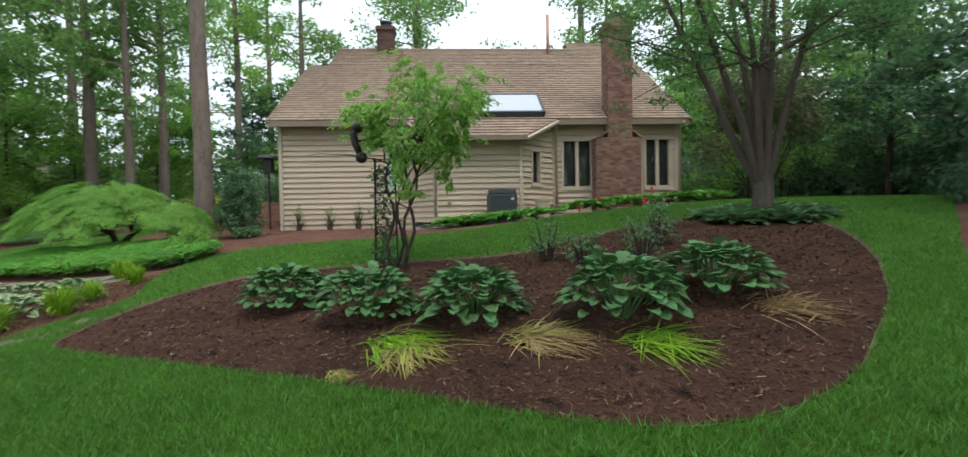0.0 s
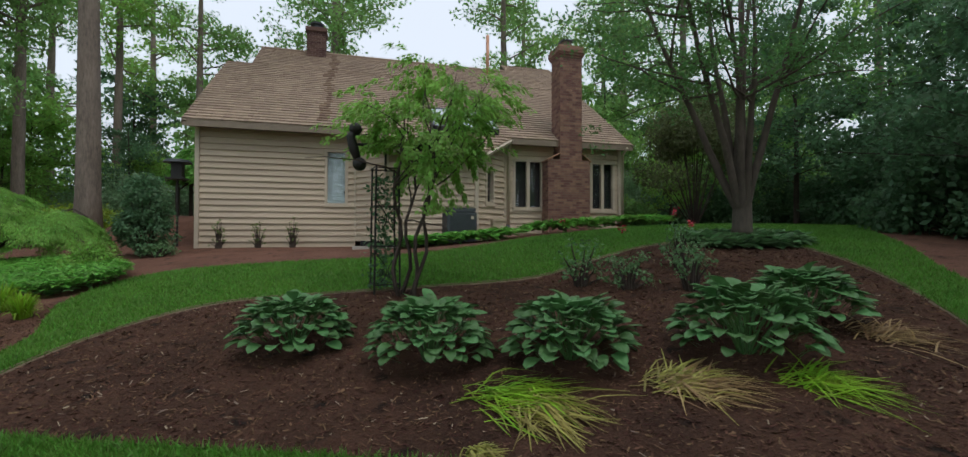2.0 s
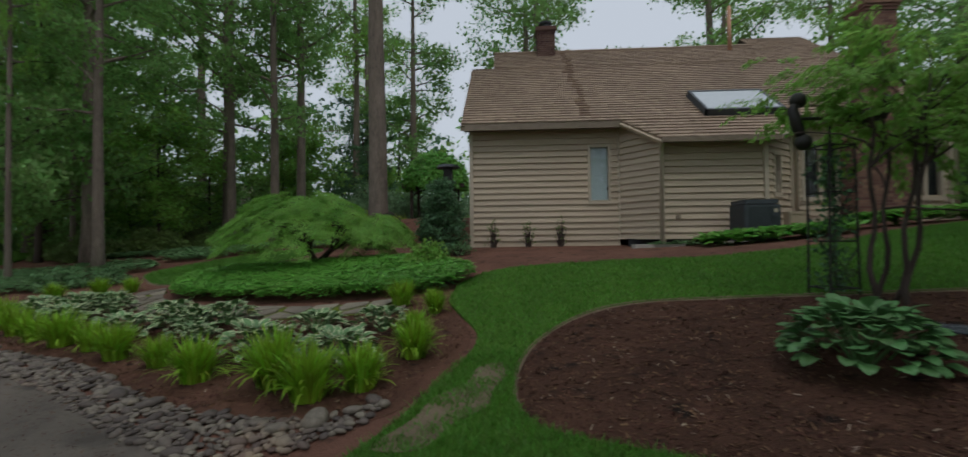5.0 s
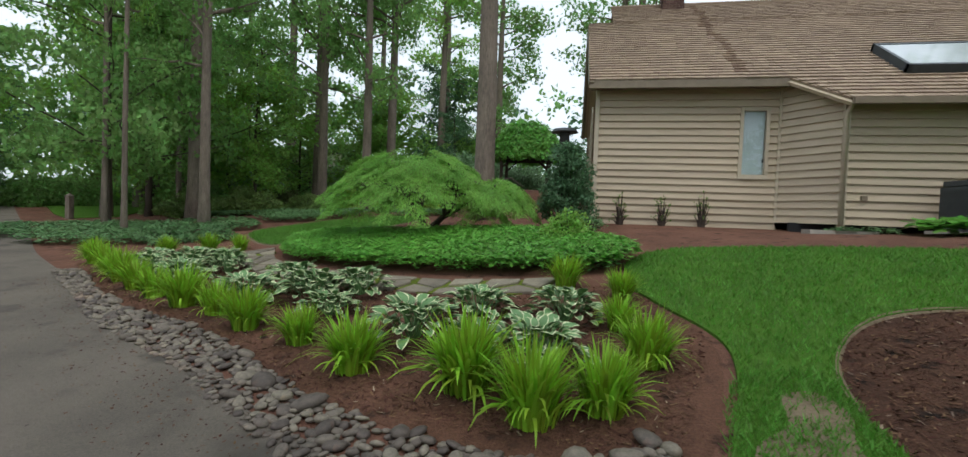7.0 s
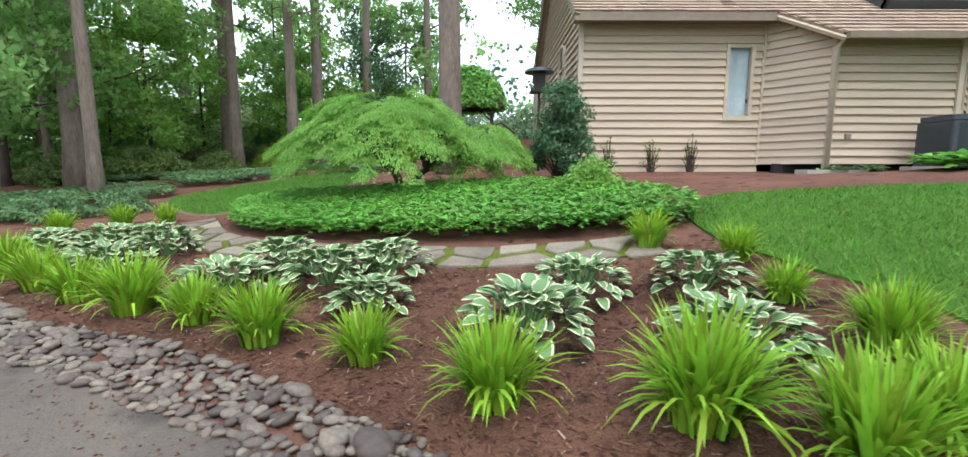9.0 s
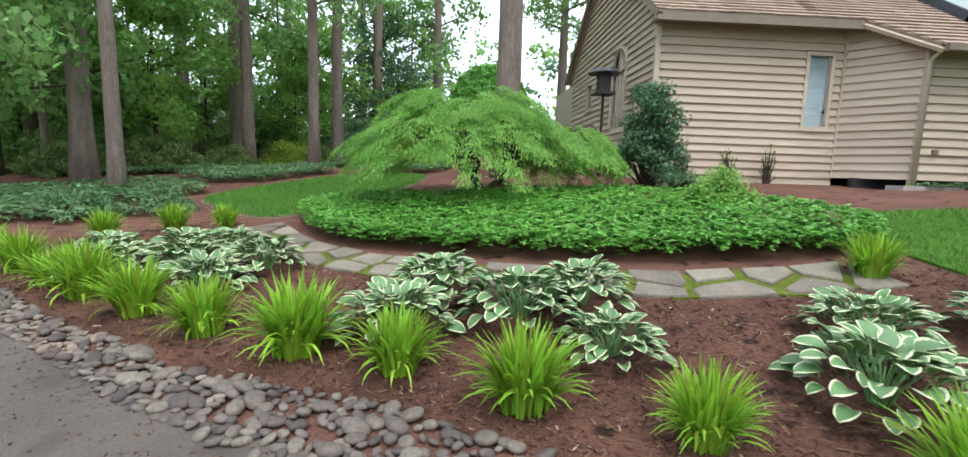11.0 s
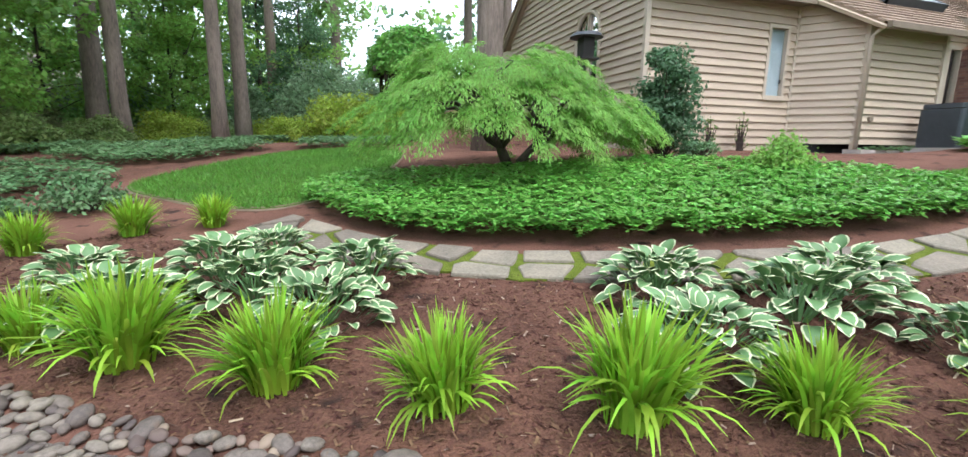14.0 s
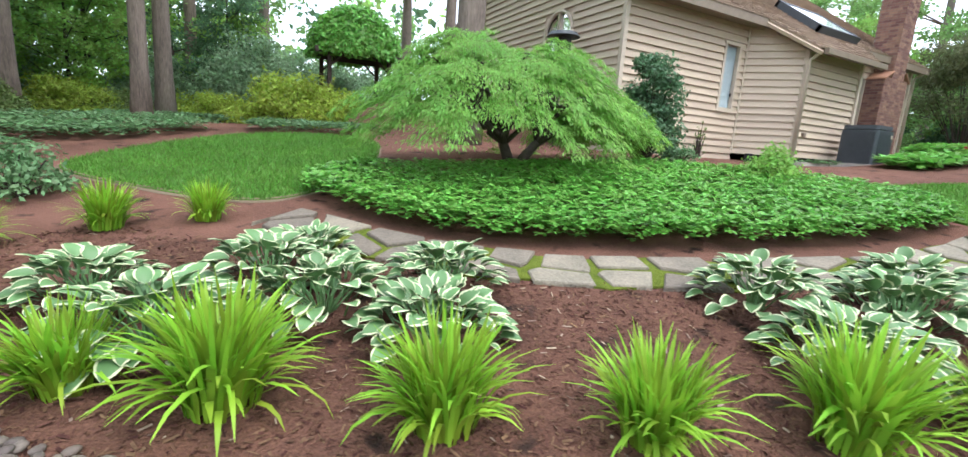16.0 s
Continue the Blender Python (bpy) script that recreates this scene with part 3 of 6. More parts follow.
def corner_board(x, y, z0, z1, w=0.10, name="trim"):
    g = Geo().box(x - w / 2, x + w / 2, y - w / 2, y + w / 2, z0, z1)
    return tagged(part(name, g, TRIM), "cream painted corner board of the house", "trim", kind="structure")


def house_window(name, a, b, o, lights=1, blind=False, label="window with a cream painted frame"):
    """A window in the wall from a to b, in the opening o."""
    s0, s1, z0, z1 = o
    ob = thing(name, wall_frame(a, b), label, "window", kind="structure")
    fr = Geo()
    w = 0.055
    fr.box(s0 - w, s0 + 0.02, -0.035, 0.1, z0 - w, z1 + w).box(s1 - 0.02, s1 + w, -0.035, 0.1, z0 - w, z1 + w)
    fr.box(s0 + 0.02, s1 - 0.02, -0.033, 0.1, z1 - 0.02, z1 + w).box(s0 + 0.02, s1 - 0.02, -0.033, 0.1, z0 - w, z0 + 0.02)
    for k in range(1, lights):
        m = s0 + (s1 - s0) * k / lights
        fr.box(m - 0.05, m + 0.05, -0.02, 0.09, z0 + 0.02, z1 - 0.02)
    part("window_frame", fr, TRIM, ob)
    part("window_sill", Geo().box(s0 - 0.07, s1 + 0.07, -0.06, 0.02, z0 - w - 0.03, z0 - w), TRIM, ob)
    for k in range(lights):
        p0, p1 = s0 + (s1 - s0) * k / lights, s0 + (s1 - s0) * (k + 1) / lights
        pane = part("pane", Geo().box(p0 + 0.02, p1 - 0.02, 0.05, 0.056, z0 + 0.02, z1 - 0.02), GLASS, ob)
        pane.visible_shadow = False
    # a dark panel behind the glass paints in the unlit room
    if not blind:
        part("dark_backing", Geo().box(s0 - 0.02, s1 + 0.02, 0.13, 0.14, z0 - 0.02, z1 + 0.02), UNLIT_DARK, ob, "near-black panel standing in for the unlit room")
    if blind:
        part("blind", Geo().box(s0 + 0.02, s1 - 0.02, 0.07, 0.075, z0 + 0.02, z1 - 0.02), BLIND, ob, "pale blue roller blind")
        part("latch", Geo().box(s1 - 0.05, s1 - 0.025, 0.02, 0.05, z0 + 0.3, z0 + 0.38), BLACK_IRON, ob)
    return ob


EAVE_Z, PITCH = 4.42, 0.707
A0, A1 = (-5.44, 14.61), (-1.43, 14.61)          # main wall
B1, B2 = (-0.64, 13.62), (1.86, 13.62)           # bay
C1, C2 = (3.02, 14.55), (7.0, 14.55)             # wall beside the chimney
W1 = (3.23, 3.74, 2.33, 3.81)
W2 = (0.32, 1.22, 2.31, 3.79)
W3 = (2.98, 3.76, 2.28, 3.85)
W4 = (0.5, 0.85, 2.4, 3.4)
clad_wall("wall_main", A0, A1, 0.95, 4.45, [W1])
clad_wall("wall_notch", A1, B1, 1.29, 4.4, top=lambda s: 4.45 - 0.68 * s / 1.27)
clad_wall("wall_bay", B1, B2, 1.29, 3.78)
clad_wall("wall_angle", B2, C1, 1.29, 4.4, [W4], top=lambda s: 3.78 + 0.67 * s / 1.49)
clad_wall("wall_wing", C1, C2, 1.35, 4.45, [W2, W3])
clad_wall("wall_wing_end", C2, (7.0, 25.5), 1.2, 4.45, top=lambda s: 4.4 + 0.69 * min(s, max(0.0, 12.6 - s)))
GA, GB = (-5.44, 22.0), A0


def gable_top(s):
    y = 22.0 - s
    return min(EAVE_Z + PITCH * (y - 14.2), 7.35 - 0.72 * (y - 18.35)) - 0.08


ARCH = (22.0 - 17.4, 22.0 - 16.3, 2.4, 4.35)
SMALL = (22.0 - 19.9, 22.0 - 19.3, 3.2, 3.95)
clad_wall("wall_gable", GA, GB, 0.95, 4.45, [ARCH, SMALL], top=gable_top)
tagged(part("wall_back", Geo().box(-5.3, 6.9, 25.4, 25.55, 0.9, 4.5), SIDING), "plain back wall of the house", "wall", kind="structure")
tagged(part("wall_back_gable", Geo().box(-5.3, -5.15, 22.0, 25.4, 0.9, 4.5), SIDING), "plain side wall of the house", "wall", kind="structure")
# the floor's near-black colour paints in the lack of light indoors
tagged(part("floor", Geo().box(-5.25, 5.9, 14.9, 25.3, 1.3, 1.4), UNLIT_DARK), "floor inside the house, coloured dark as if unlit", "floor", kind="structure")
# added dark panel: the shade in the gap below the bay
tagged(part("crawl_shade_panel", Geo().box(-1.3, 2.2, 14.2, 14.3, 0.9, 1.3), UNLIT_DARK), "dark panel standing in for the shade under the raised bay", "crawl space", kind="structure")
house_window("window_1", A0, A1, W1, 1, True, "narrow window with a cream frame and pale blue blind")
house_window("window_2", C1, C2, W2, 2, label="dark paired casement window with a cream frame")
house_window("window_3", C1, C2, W3, 2, label="dark paired casement window beside the chimney")
house_window("window_4", B2, C1, W4, 1, label="narrow side window of the angled wall")
house_window("window_5", GA, GB, SMALL, 1, label="small dark window in the gable wall")
for x, y, z0, z1 in ((-5.43, 14.6, 1.0, 4.4), (-0.62, 13.6, 1.05, 3.74), (1.87, 13.6, 1.29, 3.74), (3.03, 14.53, 1.35, 4.4), (7.0, 14.53, 1.5, 4.4)):
    corner_board(x, y, z0, z1)
corner_board(-1.44, 14.6, 1.29, 4.4, 0.06)


def arched_window():
    ob = thing("window_6", wall_frame(GA, GB), "tall arched window in the gable wall, glass over a dark panel", "window", kind="structure")
    s0, s1, z0, z1 = ARCH
    mid, r = (s0 + s1) / 2, (s1 - s0) / 2
    spring = z1 - r
    arc = [(mid - r * math.cos(math.pi * k / 16), spring + r * math.sin(math.pi * k / 16)) for k in range(17)]
    pane = Geo()
    ring = [(s0, z0), *arc, (s1, z0)]
    pane.add([(s, 0.05, z) for s, z in ring], [tuple(range(len(ring)))])
    part("pane", pane, GLASS, ob).visible_shadow = False
    # near-black sheet in place of the unlit room behind the arch
    part("dark_backing", Geo().box(s0 - 0.02, s1 + 0.02, 0.13, 0.14, z0, z1), UNLIT_DARK, ob, "near-black panel standing in for the unlit room")
    fr = Geo()
    path = [(s0, -0.01, z0), *[(s, -0.01, z) for s, z in arc], (s1, -0.01, z0)]
    fr.tube(path, 0.05, 6)
    fr.box(mid - 0.03, mid + 0.03, -0.02, 0.06, z0, z1)
    fr.box(s0, s1, -0.02, 0.06, spring - 0.03, spring + 0.03)
    part("window_frame", fr, TRIM, ob)
    for k, sgn in ((0, 1), (1, -1)):
        sp = Geo()
        c = arc[:9] if k == 0 else arc[8:]
        corner = (s0 - 0.02, z1 + 0.02) if k == 0 else (s1 + 0.02, z1 + 0.02)
        pts = [corner, *c]
        sp.add([(s, 0.01, z) for s, z in pts], [tuple(range(len(pts)))])
        part("spandrel", sp, SIDING, ob)
    return ob


arched_window()


def shake_field(rng, corner, along, up, width, height, left=None, right=None, thick=0.022, expose=0.19):
    """Courses of split shakes on a roof plane: corner, unit vectors along the eave and up the slope."""
    corner, along, up = Vector(corner), Vector(along).normalized(), Vector(up).normalized()
    nrm = along.cross(up).normalized()
    quads = []
    rows = int(height / expose)
    for r in range(rows + 1):
        v0 = r * expose
        v1 = min(v0 + expose * 1.12, height)
        u_end = width if right is None else right(v0)
        u = (0 if left is None else left(v0)) - rng.uniform(0, 0.1)
        start = 0 if left is None else left(v0)
        while u < u_end:
            w = rng.uniform(0.1, 0.24)
            a, b = max(u + 0.004, start), min(u + w - 0.004, u_end)
            if b - a > 0.02:
                j = rng.uniform(-0.005, 0.005)
                t = thick * rng.uniform(0.95, 1.35)
                p = [corner + along * s + up * q for s, q in ((a, v0 + j), (b, v0 + j), (b, v1), (a, v1))]
                lo = [q + nrm * 0.002 for q in p]
                hi = [p[0] + nrm * (t + 0.012), p[1] + nrm * (t + 0.012), p[2] + nrm * 0.006, p[3] + nrm * 0.006]
                quads.append((lo, hi))
            u += w
    return quads


def shakes(name, quads, parent, single=0):
    faces = [(4, 5, 6, 7), (0, 1, 5, 4), (1, 2, 6, 5), (3, 0, 4, 7)]
    for lo, hi in quads[:single]:
        part("shake", Geo().add([*lo, *hi], faces), SHAKE, parent)
    geo, stained = Geo(), Geo()
    for lo, hi in quads[single:]:
        run = abs((lo[0].x + lo[1].x) / 2 + 2.28 + 0.06 * math.sin(lo[0].z * 3))
        (stained if run < 0.13 else geo).add([*lo, *hi], faces)
    tagged(part(name, geo, SHAKE, parent), kind="stuff")
    if stained.v:
        tagged(part("stained_shaking", stained, STAINED_SHAKE, parent, "dark rain streak below the chimney"), kind="stuff")


def roof_slab(name, corners, thick=0.1):
    """A roof plane from its corners, anticlockwise from above."""
    vs = [Vector(c) for c in corners]
    n = (vs[1] - vs[0]).cross(vs[-1] - vs[0]).normalized()
    k = len(vs)
    g = Geo().add([*vs, *[p - n * thick for p in vs]], [tuple(range(k)), tuple(range(2 * k - 1, k - 1, -1)), *[(k + i, k + (i + 1) % k, (i + 1) % k, i) for i in range(k)]])
    return part(name, g, SHAKE)


def main_roof():
    rng = random.Random(5)
    ob = thing("roof", label="weathered brown cedar shake roof of the house", category="roof", kind="structure")
    slope = Vector((0, 1, PITCH)).normalized()
    def on(y):
        return EAVE_Z + PITCH * (y - 14.2)
    slabs = [
        [(-5.62, 14.2, on(14.2)), (7.25, 14.2, on(14.2)), (7.25, 18.35, on(18.35)), (-5.62, 18.35, on(18.35))],
        [(-4.86, 18.35, on(18.35)), (4.9, 18.35, on(18.35)), (4.9, 20.0, on(20)), (-4.86, 20.0, on(20))],
        [(4.9, 18.35, on(18.35)), (7.25, 18.35, on(18.35)), (7.25, 20.95, on(20.95)), (4.9, 20.95, on(20.95))],
        [(-0.75, 13.25, on(13.25)), (2.0, 13.25, on(13.25)), (3.15, 14.2, on(14.2)), (-1.5, 14.2, on(14.2))],
        [(-4.86, 20.0, on(20)), (4.9, 20.0, on(20)), (4.9, 25.9, EAVE_Z), (-4.86, 25.9, EAVE_Z)],
        [(4.9, 20.95, on(20.95)), (7.25, 20.95, on(20.95)), (7.25, 26.0, EAVE_Z), (4.9, 26.0, EAVE_Z)],
        [(-5.62, 18.35, on(18.35)), (-4.86, 18.35, on(18.35)), (-4.86, 22.3, 4.5), (-5.62, 22.3, 4.5)],
    ]
    for s in slabs:
        roof_slab("roof_slab", s).parent = ob
    k = math.sqrt(1 + PITCH ** 2)
    low = shake_field(rng, (-5.66, 14.16, on(14.16)), (1, 0, 0), slope, 12.95, (18.35 - 14.16) * k)
    shakes("shakes", low, ob, 150)
    bay = shake_field(rng, (-1.5, 13.21, on(13.21)), (1, 0, 0), slope, 3.5, 0.95 * k,
                      left=lambda v: max(0.0, 0.75 - 0.79 * v / k), right=lambda v: 3.5 + 1.21 * v / k)
    shakes("shakes", bay, ob, 60)
    up = shake_field(rng, (-4.9, 18.3, on(18.3)), (1, 0, 0), slope, 9.8, 1.7 * k + 0.03)
    shakes("shakes", up, ob)
    high = shake_field(rng, (4.9, 18.3, on(18.3)), (1, 0, 0), slope, 2.4, 2.65 * k + 0.03)
    shakes("shakes", high, ob)
    part("cheek", Geo().add([(4.9, 20.0, on(20) - 0.05), (4.9, 25.9, EAVE_Z), (4.9, 20.95, on(20.95))], [(0, 1, 2)]), SHAKE, ob)
    part("fascia", Geo().box(3.12, 7.28, 14.16, 14.2, 4.22, 4.4), BROWN, ob, "brown painted fascia board")
    part("soffit", Geo().box(3.1, 7.2, 14.2, 14.58, 4.28, 4.31), BROWN, ob)
    part("rake_board", Geo().tube([(2.0, 13.22, on(13.22) - 0.09), (3.12, 14.17, 4.31)], 0.06, 4), TRIM, ob)
    part("rake_board", Geo().tube([(7.27, 14.16, 4.33), (7.27, 20.95, on(20.95) - 0.08)], 0.08, 4), BROWN, ob)
    wall = Geo().add([(-4.8, 18.35, on(18.35) - 0.5), (-4.8, 22.5, 4.4), (-4.8, 25.8, 4.4), (-4.8, 20.0, on(20) - 0.05), (-4.8, 18.35, on(18.35) - 0.05)], [(0, 1, 2, 3, 4)])
    part("gable_infill", wall, SIDING, ob)
    fascia = Geo().box(-5.66, -1.45, 14.16, 14.2, 4.22, 4.4)
    part("fascia", fascia, BROWN, ob, "brown painted fascia board")
    part("soffit", Geo().box(-5.6, -1.4, 14.2, 14.62, 4.28, 4.31), BROWN, ob)
    rk = Geo().tube([(-1.47, 14.19, 4.3), (-0.72, 13.24, on(13.22) - 0.1)], 0.05, 4)
    part("rake_board", rk, SIDING, ob)
    gut = Geo().box(-0.75, 2.02, 13.1, 13.2, 3.6, 3.72)
    part("gutter", gut, BROWN, ob, "brown metal gutter along the bay")
    part("ridge_cap", Geo().tube([(-4.9, 20, on(20) + 0.03), (4.9, 20, on(20) + 0.03)], 0.07, 6), SHAKE, ob)
    for y0, y1 in ((14.16, 18.35),):
        part("rake_board", Geo().tube([(-5.62, y0, on(y0) - 0.08), (-5.62, y1, on(y1) - 0.08)], 0.08, 4), BROWN, ob)
    part("rake_board", Geo().tube([(-5.62, 18.35, on(18.35) - 0.08), (-5.62, 22.3, 4.42)], 0.08, 4), BROWN, ob)
    return ob


main_roof()


def bricks(geo, x0, x1, y0, y1, z0, z1, rnd):
    """Courses of bricks round a rectangular core; the back is left open."""
    z, row = z0, 0
    while z < z1 - 0.03:
        h = min(0.062, z1 - z)
        off = 0.0 if row % 2 else 0.1
        for a, b, face in ((x0, x1, "front"), (y0, y1, "left"), (y0, y1, "right")):
            s = a - off
            while s < b:
                e = min(s + 0.195, b)
                st = max(s, a)
                if e - st > 0.03:
                    p = rnd.uniform(0.006, 0.014)
                    if face == "front":
                        geo.box(st, e, y0 - p, y0 + 0.02, z, z + h)
                    elif face == "left":
                        geo.box(x0 - p, x0 + 0.02, st, e, z, z + h)
                    else:
                        geo.box(x1 - 0.02, x1 + p, st, e, z, z + h)
                s += 0.207
        z += 0.074
        row += 1


def big_chimney():
    rnd = random.Random(3)
    ob = thing("chimney", label="tall red brick exterior chimney with copper shoulders", category="chimney", kind="structure")
    core = Geo().box(4.26, 5.66, 14.05, 14.58, 1.3, 3.8).box(4.66, 5.39, 14.05, 14.7, 3.8, 7.05)
    part("mortar_core", core, MORTAR, ob)
    g = Geo()
    bricks(g, 4.26, 5.66, 14.05, 14.55, 1.4, 3.8, rnd)
    bricks(g, 4.66, 5.39, 14.05, 14.7, 3.8, 7.0, rnd)
    tagged(part("bricks", g, BRICK, ob), kind="stuff")
    cap = Geo()
    for k, e in enumerate((0.03, 0.06, 0.09, 0.09, 0.05)):
        cap.box(4.66 - e, 5.39 + e, 14.05 - e, 14.7 + e, 7.0 + 0.076 * k, 7.0 + 0.076 * k + 0.07)
    part("corbel", cap, BRICK, ob)
    part("flue", Geo().tube([(5.02, 14.38, 7.35), (5.02, 14.38, 7.6)], 0.16, 12), MORTAR, ob)
    part("flue_cap", Geo().box(4.82, 5.22, 14.18, 14.58, 7.6, 7.64), METAL_GREY, ob)
    for a, b, z0, z1 in ((4.22, 4.66, 3.78, 4.02), (5.39, 5.7, 4.02, 3.78)):
        sh = Geo().add([(a, 14.0, z0), (b, 14.0, z1), (b, 14.54, z1), (a, 14.54, z0), (a, 14.0, z0 - 0.03), (b, 14.0, z1 - 0.03), (b, 14.54, z1 - 0.03), (a, 14.54, z0 - 0.03)],
                       [(0, 1, 2, 3), (7, 6, 5, 4), (0, 4, 5, 1), (1, 5, 6, 2), (2, 6, 7, 3), (3, 7, 4, 0)])
        part("shoulder", sh, COPPER, ob, "copper flashing")
    part("ash_door", Geo().box(4.95, 5.15, 14.02, 14.04, 1.8, 1.95), BLACK_IRON, ob)
    return ob


big_chimney()


def small_chimney():
    rnd = random.Random(4)
    ob = thing("chimney", label="short red brick chimney on the roof ridge", category="chimney", kind="structure")
    part("mortar_core", Geo().box(-3.24, -2.58, 19.6, 20.3, 7.9, 9.3), MORTAR, ob)
    g = Geo()
    bricks(g, -3.24, -2.58, 19.6, 20.3, 7.9, 9.3, rnd)
    tagged(part("bricks", g, SOOT_BRICK, ob), kind="stuff")
    part("corbel", Geo().box(-3.3, -2.52, 19.54, 20.36, 9.25, 9.4), SOOT_BRICK, ob)
    part("flue", Geo().tube([(-2.91, 19.95, 9.4), (-2.91, 19.95, 9.62)], 0.18, 10), METAL_GREY, ob)
    part("flue_cap", Geo().tube([(-2.91, 19.95, 9.62), (-2.91, 19.95, 9.68)], 0.26, 10), METAL_GREY, ob)


small_chimney()


def skylight():
    ob = thing("skylight", label="large skylight with a dark metal frame and reflecting glass", category="skylight", kind="structure")
    def at(x, y, lift):
        n = Vector((0, -PITCH, 1)).normalized()
        return Vector((x, y, EAVE_Z + PITCH * (y - 14.2))) + n * lift
    def slab(x0, x1, y0, y1, l0, l1, geo):
        vs = [at(x, y, l) for l in (l0, l1) for x, y in ((x0, y0), (x1, y0), (x1, y1), (x0, y1))]
        geo.add(vs, [(3, 2, 1, 0), (4, 5, 6, 7), (0, 1, 5, 4), (1, 2, 6, 5), (2, 3, 7, 6), (3, 0, 4, 7)])
        return geo
    x0, x1, y0, y1 = 0.72, 2.72, 14.25, 15.5
    fr = Geo()
    for b in ((x0, x0 + 0.07, y0, y1), (x1 - 0.07, x1, y0, y1), (x0, x1, y0, y0 + 0.07), (x0, x1, y1 - 0.07, y1)):
        slab(*b, 0.0, 0.2, fr)
    part("frame", fr, METAL_GREY, ob)
    part("pane", slab(x0 + 0.05, x1 - 0.05, y0 + 0.05, y1 - 0.05, 0.16, 0.185, Geo()), SKYGLASS, ob, "glossy glass coloured pale for the reflected white sky")
    return ob


skylight()


def pipe(name, pts, r, mat, label, category):
    return tagged(part(name, Geo().tube(pts, r, 8), mat, smooth=True), label, category)


pipe("vent_pipe", [(3.9, 19.6, 8.0), (3.9, 19.6, 9.9)], 0.07, COPPER, "tall rusty vent pipe on the roof", "vent pipe")
pipe("downspout", [(-0.66, 13.3, 3.68), (-0.66, 13.52, 3.5), (-0.66, 13.52, 1.15)], 0.045, TRIM, "cream metal downspout at the bay corner", "downspout")
pipe("downspout", [(3.1, 14.15, 4.3), (3.1, 14.44, 4.1), (3.1, 14.44, 1.5)], 0.045, TRIM, "cream metal downspout beside the wing window", "downspout")
pipe("downspout", [(7.08, 14.15, 4.3), (7.08, 14.44, 4.1), (7.08, 14.44, 1.6)], 0.045, TRIM, "cream metal downspout at the wing's corner", "downspout")


def rounded_box(x0, x1, y0, y1, z0, z1, r=0.05):
    pts = []
    for cx, cy, a0 in ((x1 - r, y0 + r, -90), (x1 - r, y1 - r, 0), (x0 + r, y1 - r, 90), (x0 + r, y0 + r, 180)):
        for k in range(4):
            a = radians(a0 + 30 * k)
            pts.append((cx + r * math.cos(a), cy + r * math.sin(a)))
    return Geo().prism(pts, z0, z1)


def air_conditioner():
    cx, cy = 1.22, 12.9
    z = gz(cx, cy) - 0.03
    ob = thing("air_conditioner", pose(cx, cy, z) @ Matrix.Diagonal((0.92, 0.92, 1, 1)), "dark grey-blue outdoor air conditioning unit on a pad", "air conditioner")
    part("pad", Geo().box(-0.55, 0.55, -0.55, 0.55, -0.1, 0.05), CONCRETE, ob)
    part("body", rounded_box(-0.43, 0.43, -0.43, 0.43, 0.05, 0.86, 0.08), METAL_GREY, ob)
    lou = Geo()
    for k in range(22):
        zz = 0.1 + k * 0.033
        lou.box(-0.36, 0.36, -0.44, -0.42, zz, zz + 0.014).box(-0.44, -0.42, -0.36, 0.36, zz, zz + 0.014)
    part("louvres", lou, METAL_GREY, ob)
    part("top_cap", rounded_box(-0.41, 0.41, -0.41, 0.41, 0.875, 0.97, 0.1), METAL_GREY, ob)
    part("fan_grille", Geo().tube([(0, 0, 0.97), (0, 0, 0.985)], 0.3, 20), BLACK_IRON, ob)
    part("label_plate", Geo().box(0.24, 0.32, -0.446, -0.436, 0.68, 0.76), TRIM, ob)


air_conditioner()


def utility_box():
    x, y = 2.5, 13.55
    ob = thing("hose_reel", pose(x, y, gz(x, y)), "beige plastic hose reel box beside the wall", "hose reel")
    part("body", rounded_box(-0.2, 0.2, -0.15, 0.15, 0.0, 0.5, 0.05), BEIGE, ob)
    part("lid", rounded_box(-0.22, 0.22, -0.17, 0.17, 0.5, 0.56, 0.06), BEIGE, ob)
    part("reel", Geo().tube([(0.22, 0, 0.25), (0.32, 0, 0.25)], 0.16, 14), BLACK_IRON, ob)


utility_box()
x, y = -0.95, 13.2
tagged(part("step_slab", Geo().box(-1.5, -0.35, 12.85, 13.2, gz(-1, 13) - 0.05, gz(-1, 13) + 0.1), CONCRETE), "pale concrete slab under the raised bay", "slab")
tagged(part("wall_outlet", Geo().box(-0.3, -0.2, 13.54, 13.6, 1.78, 1.88), BROWN), "small brown outlet box on the bay wall", "outlet")


